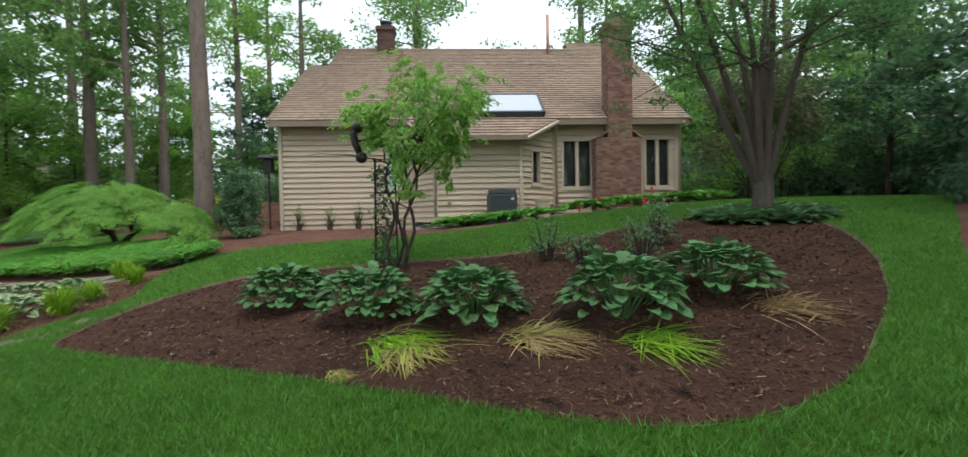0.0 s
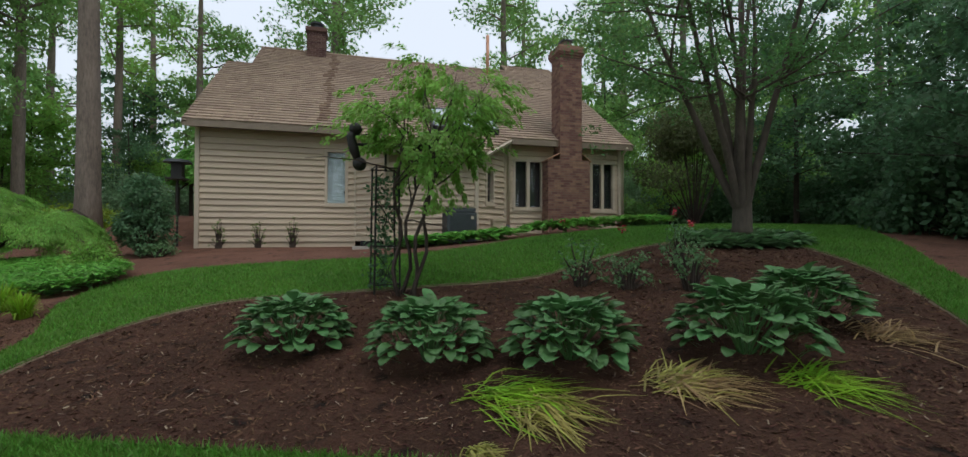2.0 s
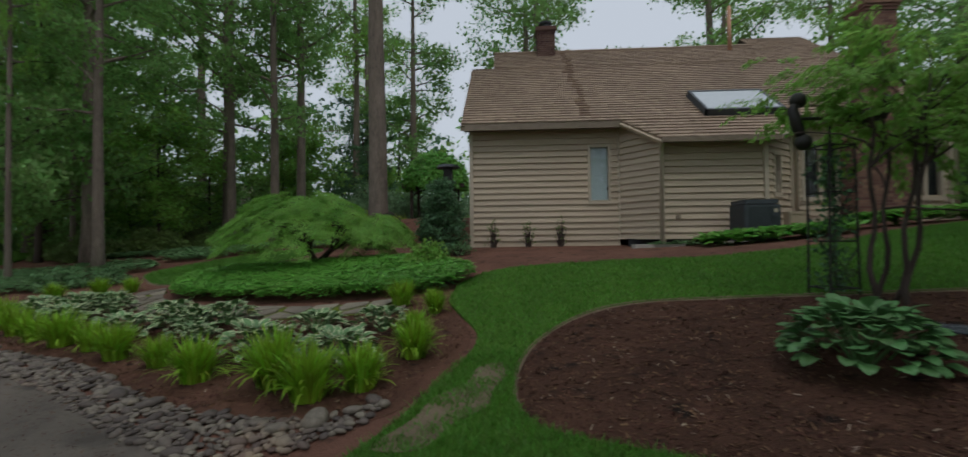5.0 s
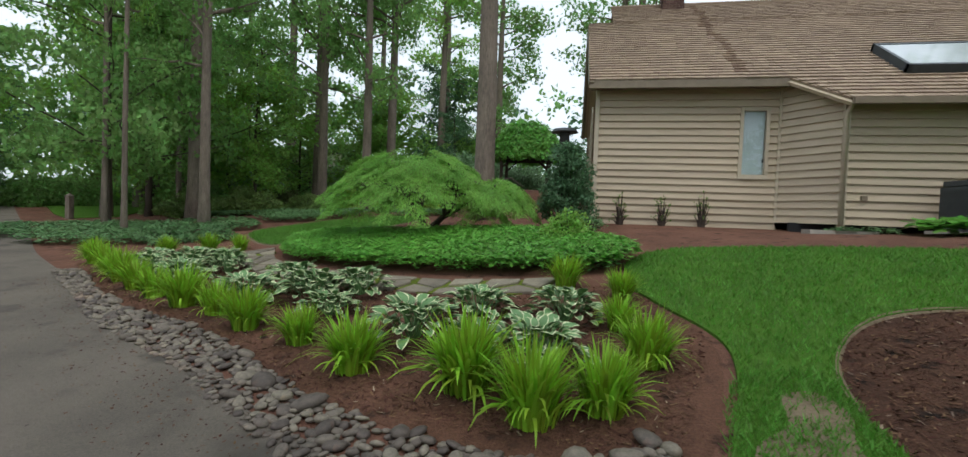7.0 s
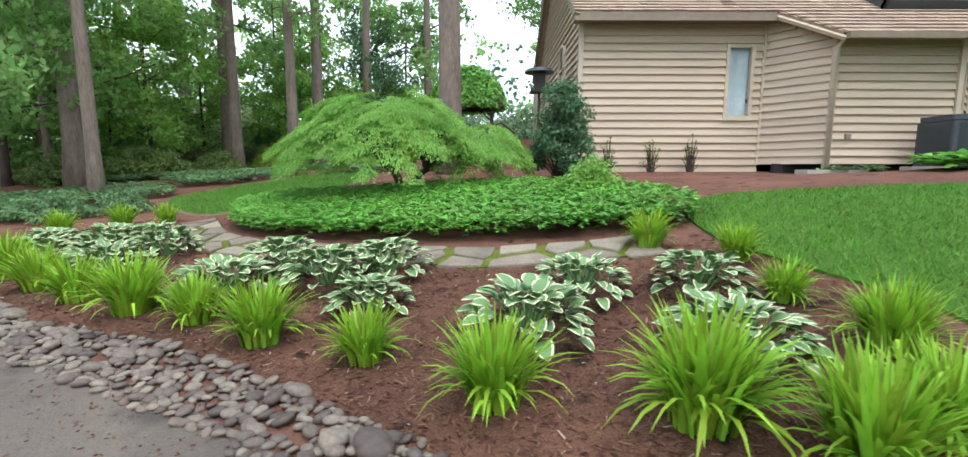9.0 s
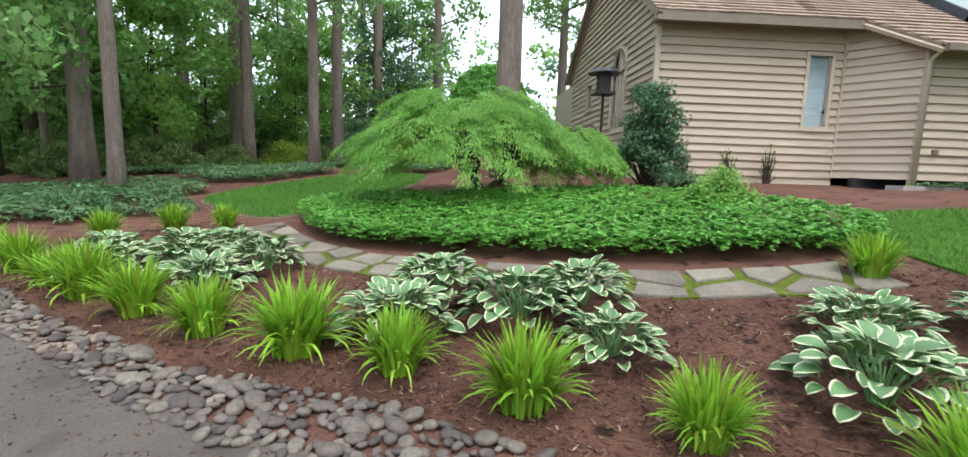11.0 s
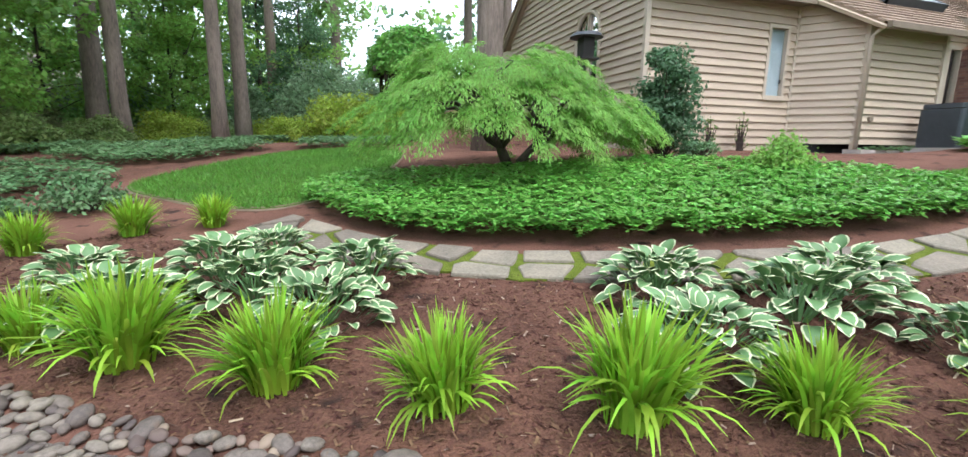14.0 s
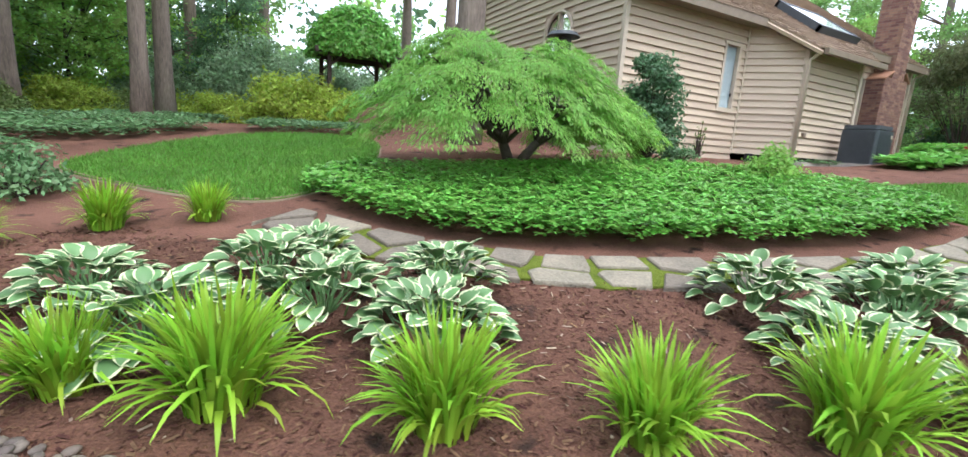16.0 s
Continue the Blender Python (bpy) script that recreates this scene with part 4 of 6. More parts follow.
# ---- paths and stones ----
def pebble_meshes():
    made = []
    rnd = random.Random(11)
    for k in range(8):
        bm = bmesh.new()
        bmesh.ops.create_icosphere(bm, subdivisions=2, radius=1.0)
        sx, sy, sz = rnd.uniform(1.0, 1.45), rnd.uniform(0.7, 0.95), rnd.uniform(0.4, 0.62)
        off = Vector((rnd.uniform(0, 50), k * 7.0, 3))
        for v in bm.verts:
            v.co *= 1 + 0.16 * noise.noise(v.co * 1.1 + off)
            v.co = Vector((v.co.x * sx, v.co.y * sy, v.co.z * sz))
        for f in bm.faces:
            f.smooth = True
        me = bpy.data.meshes.new("pebble")
        bm.to_mesh(me)
        bm.free()
        me.materials.append(PEBBLE)
        made.append(me)
    return made


PEBBLES = pebble_meshes()
STRIP = closed_curve([(-14.35, 9.35), (-12.6, 8.25), (-11.0, 7.22), (-9.8, 6.62), (-8.93, 6.2), (-8.45, 5.88), (-7.6, 5.4), (-6.72, 4.92), (-6.0, 4.85), (-5.45, 5.3), (-5.5, 5.55),
                      (-5.9, 5.35), (-6.9, 5.6), (-7.55, 5.88), (-8.5, 6.47), (-9.6, 7.1), (-10.45, 7.42), (-11.05, 7.62), (-11.63, 8.02), (-12.25, 8.32), (-13.35, 9.12), (-14.2, 9.6)])


def pebble_border():
    rnd = random.Random(21)
    rng = np.random.default_rng(21)
    ob = thing("pebble_border", label="drainage strip of rounded grey and tan river stones", category="pebble border", kind="structure")
    x, y = scatter(STRIP, 900, rng)
    singles = 0
    geo = Geo()
    cells = {}
    order = np.argsort(rng.random(len(x)))
    for i in order:
        px, py = float(x[i]), float(y[i])
        big = rnd.random() < 0.12
        r = rnd.uniform(0.05, 0.07) if big else rnd.uniform(0.022, 0.046)
        key = (int(px / 0.1), int(py / 0.1))
        near = [c for dx in (-1, 0, 1) for dy in (-1, 0, 1) for c in cells.get((key[0] + dx, key[1] + dy), ())]
        if any((px - c[0]) ** 2 + (py - c[1]) ** 2 < (0.62 * (r + c[2])) ** 2 for c in near):
            continue
        cells.setdefault(key, []).append((px, py, r))
        m = Matrix.Translation((px, py, gz(px, py) + r * 0.3 + rnd.uniform(0, 0.015))) @ Euler((rnd.uniform(-0.4, 0.4), rnd.uniform(-0.4, 0.4), rnd.uniform(0, 6.3))).to_matrix().to_4x4() @ Matrix.Scale(r, 4)
        me = rnd.choice(PEBBLES)
        if singles < 300 and -12.6 < px < -7.0 and r > 0.038:
            st = new("stone", me)
            st.matrix_basis = m
            st.parent = ob
            singles += 1
        else:
            geo.add([m @ v.co for v in me.vertices], [tuple(p.vertices) for p in me.polygons])
    tagged(part("small_stones", geo, PEBBLE, ob, smooth=True), kind="stuff")
    for px, py, r in ((-5.85, 5.28, 0.11), (-5.62, 5.42, 0.08), (-5.5, 5.58, 0.075), (-5.4, 5.5, 0.06), (-6.1, 5.2, 0.08), (-6.3, 5.32, 0.07), (-7.5, 5.75, 0.1), (-8.0, 6.0, 0.09)):
        st = new("stone", rnd.choice(PEBBLES))
        st.matrix_basis = Matrix.Translation((px, py, gz(px, py) + r * 0.4)) @ Euler((0.1, 0.2, rnd.uniform(0, 6))).to_matrix().to_4x4() @ Matrix.Scale(r, 4)
        st.parent = ob


pebble_border()

PATH_LINE = [(-12.1, 11.6), (-11.75, 11.05), (-11.25, 10.4), (-10.7, 9.92), (-10.0, 9.52), (-9.2, 9.18), (-8.3, 8.86), (-7.4, 8.62), (-6.5, 8.55), (-5.8, 8.6)]


def flagstone_path():
    rnd = random.Random(31)
    ob = thing("flagstone_path", label="narrow path of irregular grey flagstones with moss in the joints", category="path", kind="structure")
    pts = [Vector((*p, 0)) for p in PATH_LINE]
    line = []
    for a, b in zip(pts[:-1], pts[1:]):
        for k in range(10):
            line.append(a.lerp(b, k / 10))
    length = [0.0]
    for a, b in zip(line[:-1], line[1:]):
        length.append(length[-1] + (b - a).length)

    def at(s, off):
        s = min(max(s, 0), length[-1] - 0.02)
        i = max(j for j in range(len(length) - 1) if length[j] <= s)
        d = (line[i + 1] - line[i]).normalized()
        p = line[i] + d * (s - length[i])
        return p + Vector((-d.y, d.x, 0)) * off

    seeds = []
    for lane in (-0.18, 0.09):
        s = rnd.uniform(-0.2, 0.0)
        while s < length[-1] + 0.1:
            seeds.append((s, lane + rnd.uniform(-0.07, 0.07)))
            s += rnd.uniform(0.34, 0.7)
    for i, (cs, co) in enumerate(seeds):
        poly = [(cs - 0.5, -0.33), (cs + 0.5, -0.33), (cs + 0.5, 0.24), (cs - 0.5, 0.24)]
        for j, (os, oo) in enumerate(seeds):
            if i == j or abs(os - cs) > 1.3:
                continue
            ds, do = os - cs, oo - co
            ln = math.hypot(ds, do)
            lim = ln / 2 - rnd.uniform(0.014, 0.03)
            out = []
            for k in range(len(poly)):
                p, q = poly[k - 1], poly[k]
                fp, fq = ((p[0] - cs) * ds + (p[1] - co) * do) / ln - lim, ((q[0] - cs) * ds + (q[1] - co) * do) / ln - lim
                if (fp < 0) != (fq < 0):
                    f = fp / (fp - fq)
                    out.append((p[0] + (q[0] - p[0]) * f, p[1] + (q[1] - p[1]) * f))
                if fq < 0:
                    out.append(q)
            poly = out
            if len(poly) < 3:
                break
        if len(poly) < 3 or rnd.random() < 0.03:
            continue
        poly = [(cs + (p[0] - cs) * rnd.uniform(0.8, 1.0), co + (p[1] - co) * rnd.uniform(0.8, 1.0)) for p in poly]
        plan = [at(p, q) for p, q in poly]
        n = len(plan)
        tilt = rnd.uniform(-0.01, 0.008)
        c = sum(plan, Vector()) / n
        top = [(p.x, p.y, gz(p.x, p.y) + 0.03 + tilt) for p in plan]
        ins = [((p.x - c.x) * 0.95 + c.x, (p.y - c.y) * 0.95 + c.y, gz(p.x, p.y) + 0.041 + tilt) for p in plan]
        bot = [(p.x, p.y, gz(p.x, p.y) - 0.03) for p in plan]
        g = Geo().add(bot + top + ins, [tuple(range(2 * n, 3 * n)), *[(k, (k + 1) % n, n + (k + 1) % n, n + k) for k in range(n)],
                                        *[(n + k, n + (k + 1) % n, 2 * n + (k + 1) % n, 2 * n + k) for k in range(n)]])
        part("flagstone", g, FLAG, ob)
    side = [at(length[-1] * k / 30, 0.22 + 0.05 * math.sin(k)) for k in range(2, 30)]
    other = [at(length[-1] * k / 30, -0.29 - 0.05 * math.sin(k * 1.7)) for k in range(2, 30)]
    moss = drape("moss", [(p.x, p.y) for p in other] + [(p.x, p.y) for p in reversed(side)], 0.018, MOSS, step=0.12, skirt=0.02)
    moss.parent = ob


flagstone_path()


def mulch_chips():
    rng = np.random.default_rng(41)
    area = [(-14, 9.6), (-12.2, 8.2), (-9.5, 7.0), (-7.5, 5.8), (-5.4, 5.4), (-4.8, 7), (-5.3, 8.6), (-7, 8.3), (-9.8, 9.1), (-11.6, 10.4), (-13.5, 11.8), (-15, 11)]
    for name, outlines, density, mat in (("mulch_chips", [BED, area], 950, CHIP), ("pale_chips", [BED, area], 40, PALE_CHIP)):
        rows = []
        for o in outlines:
            x, y = scatter(o, density, rng)
            n = len(x)
            p = np.stack([x, y, ground_z(x, y) + rng.uniform(0.003, 0.016, n)], 1)
            a = rng.uniform(0, 6.283, n)
            d = np.stack([np.cos(a), np.sin(a), rng.normal(0, 0.3, n)], 1) * rng.uniform(0.008, 0.028, (n, 1))
            w = np.stack([-np.sin(a), np.cos(a), rng.normal(0, 0.4, n)], 1) * rng.uniform(0.002, 0.006, (n, 1))
            rows.append(np.stack([p - d - w, p + d - w, p + d + w, p - d + w], 1))
        tagged(part(name, quads_mesh(name, np.concatenate(rows), mat), mat), "loose shreds of bark on the mulched beds", "mulch", kind="stuff")


mulch_chips()


def drive_grit():
    """Loose grit, leaf litter and small chips swept to the drive's edge."""
    rng = np.random.default_rng(47)
    n = 2600
    f = rng.random(n)
    x = -14.0 + 8.0 * f
    y = 9.25 - 4.55 * f - np.abs(rng.normal(0, 0.55, n)) + 0.05
    keep = inside(DRIVE, x, y)
    x, y = x[keep], y[keep]
    n = len(x)
    p = np.stack([x, y, ground_z(x, y) + 0.017], 1)
    a = rng.uniform(0, 6.283, n)
    s = rng.uniform(0.003, 0.012, (n, 1))
    d = np.stack([np.cos(a), np.sin(a), rng.normal(0, 0.25, n)], 1) * s
    w = np.stack([-np.sin(a), np.cos(a), rng.normal(0, 0.25, n)], 1) * s * 0.5
    tagged(part("grit", quads_mesh("grit", np.stack([p - d - w, p + d - w, p + d + w, p - d + w], 1), CHIP), CHIP), "loose grit and leaf litter along the drive", "litter", kind="stuff")


drive_grit()


# ---- small plants ----
def leaf_blade(name, length, width, arch, cup, mat, petiole=0.05):
    """One broad ribbed leaf along +x on a short stalk, with the distance from its midrib as U."""
    nu, nv = 7, 5
    vs, fs, uv = [], [], []
    for i in range(nu):
        u = i / (nu - 1)
        w = width * (min(1, u * 2.6) ** 0.6) * (1 - u ** 3.2) ** 0.62 + 0.002
        for j in range(nv):
            v = -1 + 2 * j / (nv - 1)
            x = petiole + u * length
            z = arch * math.sin(u * 2.2) * length - 0.42 * arch * u * u * length * 2 + cup * abs(v) * w + 0.004 * math.sin(j * 3 + i)
            vs.append((x - 0.25 * abs(v) * w * (1 - u), v * w, z))
            uv.append((abs(v) * (0.72 + 0.28 * u), u))
    for i in range(nu - 1):
        for j in range(nv - 1):
            a = i * nv + j
            fs.append((a, a + nv, a + nv + 1, a + 1))
    k = len(vs)
    vs += [(0, -0.006, -0.06), (0, 0.006, -0.06), (petiole + 0.02, 0.006, 0), (petiole + 0.02, -0.006, 0)]
    uv += [(0, 0)] * 4
    fs.append((k, k + 3, k + 2, k + 1))
    me = bpy.data.meshes.new(name)
    me.from_pydata(vs, [], fs)
    layer = me.uv_layers.new(name="leaf")
    for lp in me.loops:
        layer.data[lp.index].uv = uv[lp.vertex_index]
    me.materials.append(mat)
    me.polygons.foreach_set("use_smooth", [True] * len(me.polygons))
    return me


def hosta(seed, radius, height, count, mat, length, width, label, group):
    rnd = random.Random(seed)
    ob = thing("hosta", label=label, category="hosta", group=group)
    kinds = [leaf_blade("leaf", length * rnd.uniform(0.85, 1.15), width * rnd.uniform(0.9, 1.15), rnd.uniform(0.1, 0.26), rnd.uniform(0.1, 0.35), mat) for _ in range(5)]
    for i in range(count):
        f = (i + 0.5) / count
        az = i * 2.39996 + rnd.uniform(-0.4, 0.4)
        r = radius * 0.78 * f ** 0.55
        z = height * (0.98 - 0.72 * f ** 2.0) * rnd.uniform(0.85, 1.12)
        pitch = -36 + 48 * f + rnd.uniform(-16, 16)
        lf = new("leaf", rnd.choice(kinds))
        lf.parent = ob
        s = rnd.uniform(0.75, 1.15)
        lf.matrix_basis = Matrix.Translation((r * math.cos(az), r * math.sin(az), z)) @ Matrix.Rotation(az, 4, "Z") @ Matrix.Rotation(radians(pitch), 4, "Y") @ Matrix.Rotation(rnd.uniform(-0.35, 0.35), 4, "X") @ Matrix.Scale(s, 4)
    stalks = Geo()
    for k in range(26):
        az, r = k * 2.4, rnd.uniform(0.1, 0.6) * radius
        stalks.tube([(0.03 * math.cos(az), 0.03 * math.sin(az), -0.02), (r * 0.6 * math.cos(az), r * 0.6 * math.sin(az), height * 0.45), (r * math.cos(az), r * math.sin(az), height * 0.72)], [0.008, 0.006, 0.004], 4)
    tagged(part("stalk_work", stalks, mat, ob), kind="stuff")
    return ob


def place(proto, spots, rnd, tilt=3):
    """Copies of a plant over the plan; spots are (x, y, scale)."""
    for i, (x, y, s) in enumerate(spots):
        m = pose(x, y, gz(x, y), rnd.uniform(-tilt, tilt), rnd.uniform(-tilt, tilt), rnd.uniform(0, 360))
        if i == 0:
            proto.matrix_basis = m
            proto.scale = (s, s, s)
        else:
            c = copy_thing(proto, m)
            c.scale = (s, s, s)


rnd = random.Random(77)
GREEN = "large blue-green hosta clump with broad ribbed leaves in mulch"
place(hosta(1, 0.47, 0.38, 250, L_HOSTA, 0.125, 0.05, GREEN, "hostas in the island bed"), [(-0.87, 4.5, 1.0), (1.36, 3.72, 1.08)], rnd)
place(hosta(2, 0.47, 0.36, 240, L_HOSTA, 0.12, 0.052, GREEN, "hostas in the island bed"), [(-1.95, 5.35, 1.0), (0.13, 4.08, 1.0), (2.38, 4.1, 1.02)], rnd)
CREAM = "hosta clump with cream-edged green leaves in mulch"
place(hosta(3, 0.37, 0.24, 96, L_VARIEGATED, 0.125, 0.049, CREAM, "variegated hostas along the drive"),
      [(-12.3, 10.1, 1.0), (-11.3, 9.65, 0.95), (-9.5, 8.72, 1.0), (-8.4, 8.35, 1.0), (-7.25, 7.0, 1.05), (-5.95, 7.45, 0.9), (-13.2, 10.2, 0.9)], rnd)
place(hosta(4, 0.39, 0.22, 94, L_VARIEGATED, 0.13, 0.05, CREAM, "variegated hostas along the drive"),
      [(-12.05, 9.65, 1.0), (-12.85, 9.6, 1.05), (-11.6, 9.1, 0.95), (-8.9, 8.2, 1.1), (-9.75, 8.08, 1.0), (-6.8, 7.6, 0.9), (-6.15, 6.6, 1.0), (-8.4, 7.6, 0.8), (-12.0, 10.45, 0.8)], rnd)


def grass_tuft(seed, count, label="clump of lime-green arching strap leaves in mulch", mat=None, group="sedge clumps along the drive"):
    rng = np.random.default_rng(seed)
    az = rng.uniform(0, 6.283, count)
    lean = np.where(rng.random(count) < 0.8, rng.uniform(0.0, 0.42, count), rng.uniform(0.42, 0.85, count))
    ln = rng.uniform(0.26, 0.47, count) * (1.0 - 0.1 * lean)
    wd = rng.uniform(0.0075, 0.014, count)
    out = np.stack([np.cos(az), np.sin(az), np.zeros(count)], 1)
    side = np.stack([-np.sin(az), np.cos(az), np.zeros(count)], 1)
    base = out * rng.uniform(0.0, 0.11, (count, 1)) + side * rng.normal(0, 0.025, (count, 1))
    pts = []
    n = 5
    ang0, ang1 = 1.55 - 0.5 * lean, 1.3 - 2.4 * lean + rng.normal(0, 0.25, count)
    p = base.copy()
    pts.append(p.copy())
    for k in range(n):
        a = ang0 + (ang1 - ang0) * (k / (n - 1))
        step = (ln / n)[:, None]
        p = p + out * np.cos(a)[:, None] * step + np.array([0, 0, 1.0]) * np.sin(a)[:, None] * step
        pts.append(p.copy())
    widths = [0.7, 1.0, 1.0, 0.85, 0.55, 0.05]
    quads = []
    for k in range(n):
        a, b = side * (wd * widths[k])[:, None], side * (wd * widths[k + 1])[:, None]
        quads.append(np.stack([pts[k] - a, pts[k] + a, pts[k + 1] + b, pts[k + 1] - b], 1))
    v = np.stack(quads, 1).reshape(-1, 4, 3)
    v[:, :, 2] = np.maximum(v[:, :, 2], -0.02)
    ob = thing("sedge_clump", label=label, category="grass clump", group=group)
    geo = Geo()
    order = np.argsort(-lean)
    for rank, c in enumerate(order):
        rows = v[c * n:(c + 1) * n]
        ring = [rows[0][0], rows[0][1]]
        for r in rows:
            ring += [r[3], r[2]]
        target = Geo() if rank % 6 == 0 else geo
        target.add([tuple(q) for q in ring], [(2 * k, 2 * k + 1, 2 * k + 3, 2 * k + 2) for k in range(n)])
        if rank % 6 == 0:
            part("blade", target, mat or L_TUFT, ob, smooth=True)
    tagged(part("inner_foliage", geo, mat or L_TUFT, ob, smooth=True), kind="stuff")
    return ob


TUFTS = [(-13.1, 9.3, 0.9), (-12.55, 8.97, 1.22), (-11.8, 8.5, 1.05), (-11.08, 8.12, 1.0), (-10.35, 7.78, 1.2), (-9.67, 7.5, 0.95), (-9.0, 7.1, 1.05), (-8.23, 6.8, 0.85), (-7.48, 6.3, 1.1),
         (-6.57, 6.08, 1.3), (-6.1, 5.72, 1.15), (-5.7, 5.87, 1.0), (-5.37, 6.5, 1.0), (-5.5, 7.2, 0.75), (-5.4, 8.0, 0.8), (-5.97, 8.5, 0.95), (-13.8, 9.8, 1.1), (-14.6, 10.25, 1.1),
         (-13.4, 11.63, 0.95), (-12.7, 11.69, 0.85), (-14.1, 11.3, 0.95), (-15.3, 10.8, 1.0)]
for k in range(4):
    place(grass_tuft(50 + k, 300), TUFTS[k::4], rnd, 4)


def fallen_foliage(seed, x, y, turn, mat, size, label):
    rng = np.random.default_rng(seed)
    geo = Geo()
    for k in range(120):
        a = turn + rng.normal(0, 0.55)
        ln = rng.uniform(0.22, 0.5) * size
        d = Vector((math.cos(a), math.sin(a), 0))
        sd = Vector((-d.y, d.x, 0)) * 0.006
        b = Vector((rng.normal(0, 0.1), rng.normal(0, 0.1), 0)) * size
        h = rng.uniform(0.012, 0.06)
        pts = []
        for f, zz in ((0, 0.02), (0.3, h), (0.65, h * 0.8), (1.0, 0.015)):
            q = b + d * (ln * f) + Vector((0, 0, zz))
            q.z += gz(x + q.x, y + q.y) - gz(x, y)
            pts.append(q)
        ring = [w for q, s in zip(pts, (1, 1, 0.8, 0.15)) for w in (q - sd * s, q + sd * s)]
        geo.add(ring, [(2 * i, 2 * i + 1, 2 * i + 3, 2 * i + 2) for i in range(3)])
    ob = tagged(part("bulb_foliage", geo, mat), label, "withered plant", "fading bulb foliage")
    ob.matrix_basis = Matrix.Translation((x, y, gz(x, y)))


FADE = "flattened clump of yellowing bulb leaves lying on mulch"
fallen_foliage(1, -0.55, 3.72, -0.6, L_TUFT, 1.15, FADE)
fallen_foliage(2, -0.4, 3.5, -1.0, L_DEAD, 0.9, FADE)
fallen_foliage(3, 0.5, 3.45, 0.1, L_DEAD, 1.0, FADE)
fallen_foliage(4, 0.6, 3.4, -0.5, L_STRAW, 0.9, "flattened clump of straw-brown bulb leaves on mulch")
fallen_foliage(5, 1.35, 3.2, -0.5, L_TUFT, 1.05, FADE)
fallen_foliage(6, 2.6, 3.65, -0.2, L_STRAW, 1.1, "flattened clump of straw-brown bulb leaves on mulch")
fallen_foliage(7, -0.85, 3.15, -0.4, L_DEAD, 0.3, FADE)

PACHY = closed_curve([(-11.85, 12.4), (-11.3, 11.05), (-10.6, 10.3), (-9.7, 9.85), (-8.5, 9.4), (-7.0, 9.05), (-5.6, 8.98), (-5.05, 9.5), (-5.15, 10.3), (-6.0, 11.3), (-6.9, 12.0), (-8.4, 12.35), (-9.95, 12.6), (-11.05, 12.95)])


def edge_distance(outline, x, y):
    best = np.full(x.shape, 9.0)
    n = len(outline)
    for i in range(n):
        ax, ay = outline[i - 1]
        bx, by = outline[i]
        dx, dy = bx - ax, by - ay
        t = np.clip(((x - ax) * dx + (y - ay) * dy) / (dx * dx + dy * dy + 1e-9), 0, 1)
        best = np.minimum(best, np.hypot(x - ax - t * dx, y - ay - t * dy))
    return best


def cover(name, outline, density, height, size, mat, label, seed, rosette=6, category="ground cover", edge=0.35):
    """A ground cover of leaf rosettes on short stems."""
    rng = np.random.default_rng(seed)
    x, y = scatter(outline, density, rng)
    n = len(x)
    d = edge_distance(outline, x, y)
    h = height * np.clip(0.7 + d / edge, 0, 1) * rng.uniform(0.75, 1.1, n)
    low = (rng.random(n) < 0.25) & (d > 0.2)
    h = np.where(low, h * rng.uniform(0.2, 0.9, n), h)
    c = np.stack([x, y, ground_z(x, y) + h], 1)
    quads = []
    for k in range(rosette):
        az = rng.uniform(0, 0.9, n) + k * 6.283 / rosette
        dip = rng.uniform(-0.35, 0.45, n)
        out = np.stack([np.cos(az) * np.cos(dip), np.sin(az) * np.cos(dip), -np.sin(dip)], 1)
        side = np.stack([-np.sin(az), np.cos(az), rng.normal(0, 0.2, n)], 1)
        s = size * rng.uniform(0.7, 1.3, (n, 1))
        quads.append(np.stack([c, c + out * s * 0.6 + side * s * 0.26, c + out * s, c + out * s * 0.6 - side * s * 0.26], 1))
    me = quads_mesh(name, np.concatenate(quads), mat)
    return tagged(part(name, me, mat), label, category, kind="stuff")


cover("pachysandra", PACHY, 620, 0.24, 0.062, L_PACHY, "dense bed of glossy green pachysandra", 61, 7, edge=0.16)
# lower layer of the same bed; its darker green paints in the shade
cover("pachysandra", [(-11.6, 12.2), (-5.4, 8.9), (-5.2, 10.2), (-7, 12), (-11, 12.8)], 60, 0.1, 0.09, L_GREY, "lower leaves of the pachysandra bed, coloured darker for shade", 62)


def oval(cx, cy, rx, ry, turn=0.0, n=14, seed=0):
    r = random.Random(seed + int(cx * 10))
    pts = []
    for k in range(n):
        a = 2 * math.pi * k / n
        f = r.uniform(0.82, 1.12)
        px, py = rx * f * math.cos(a), ry * f * math.sin(a)
        pts.append((cx + px * math.cos(turn) - py * math.sin(turn), cy + px * math.sin(turn) + py * math.cos(turn)))
    return closed_curve(pts, 3)


VINCA = "low spreading ground cover under the trees"
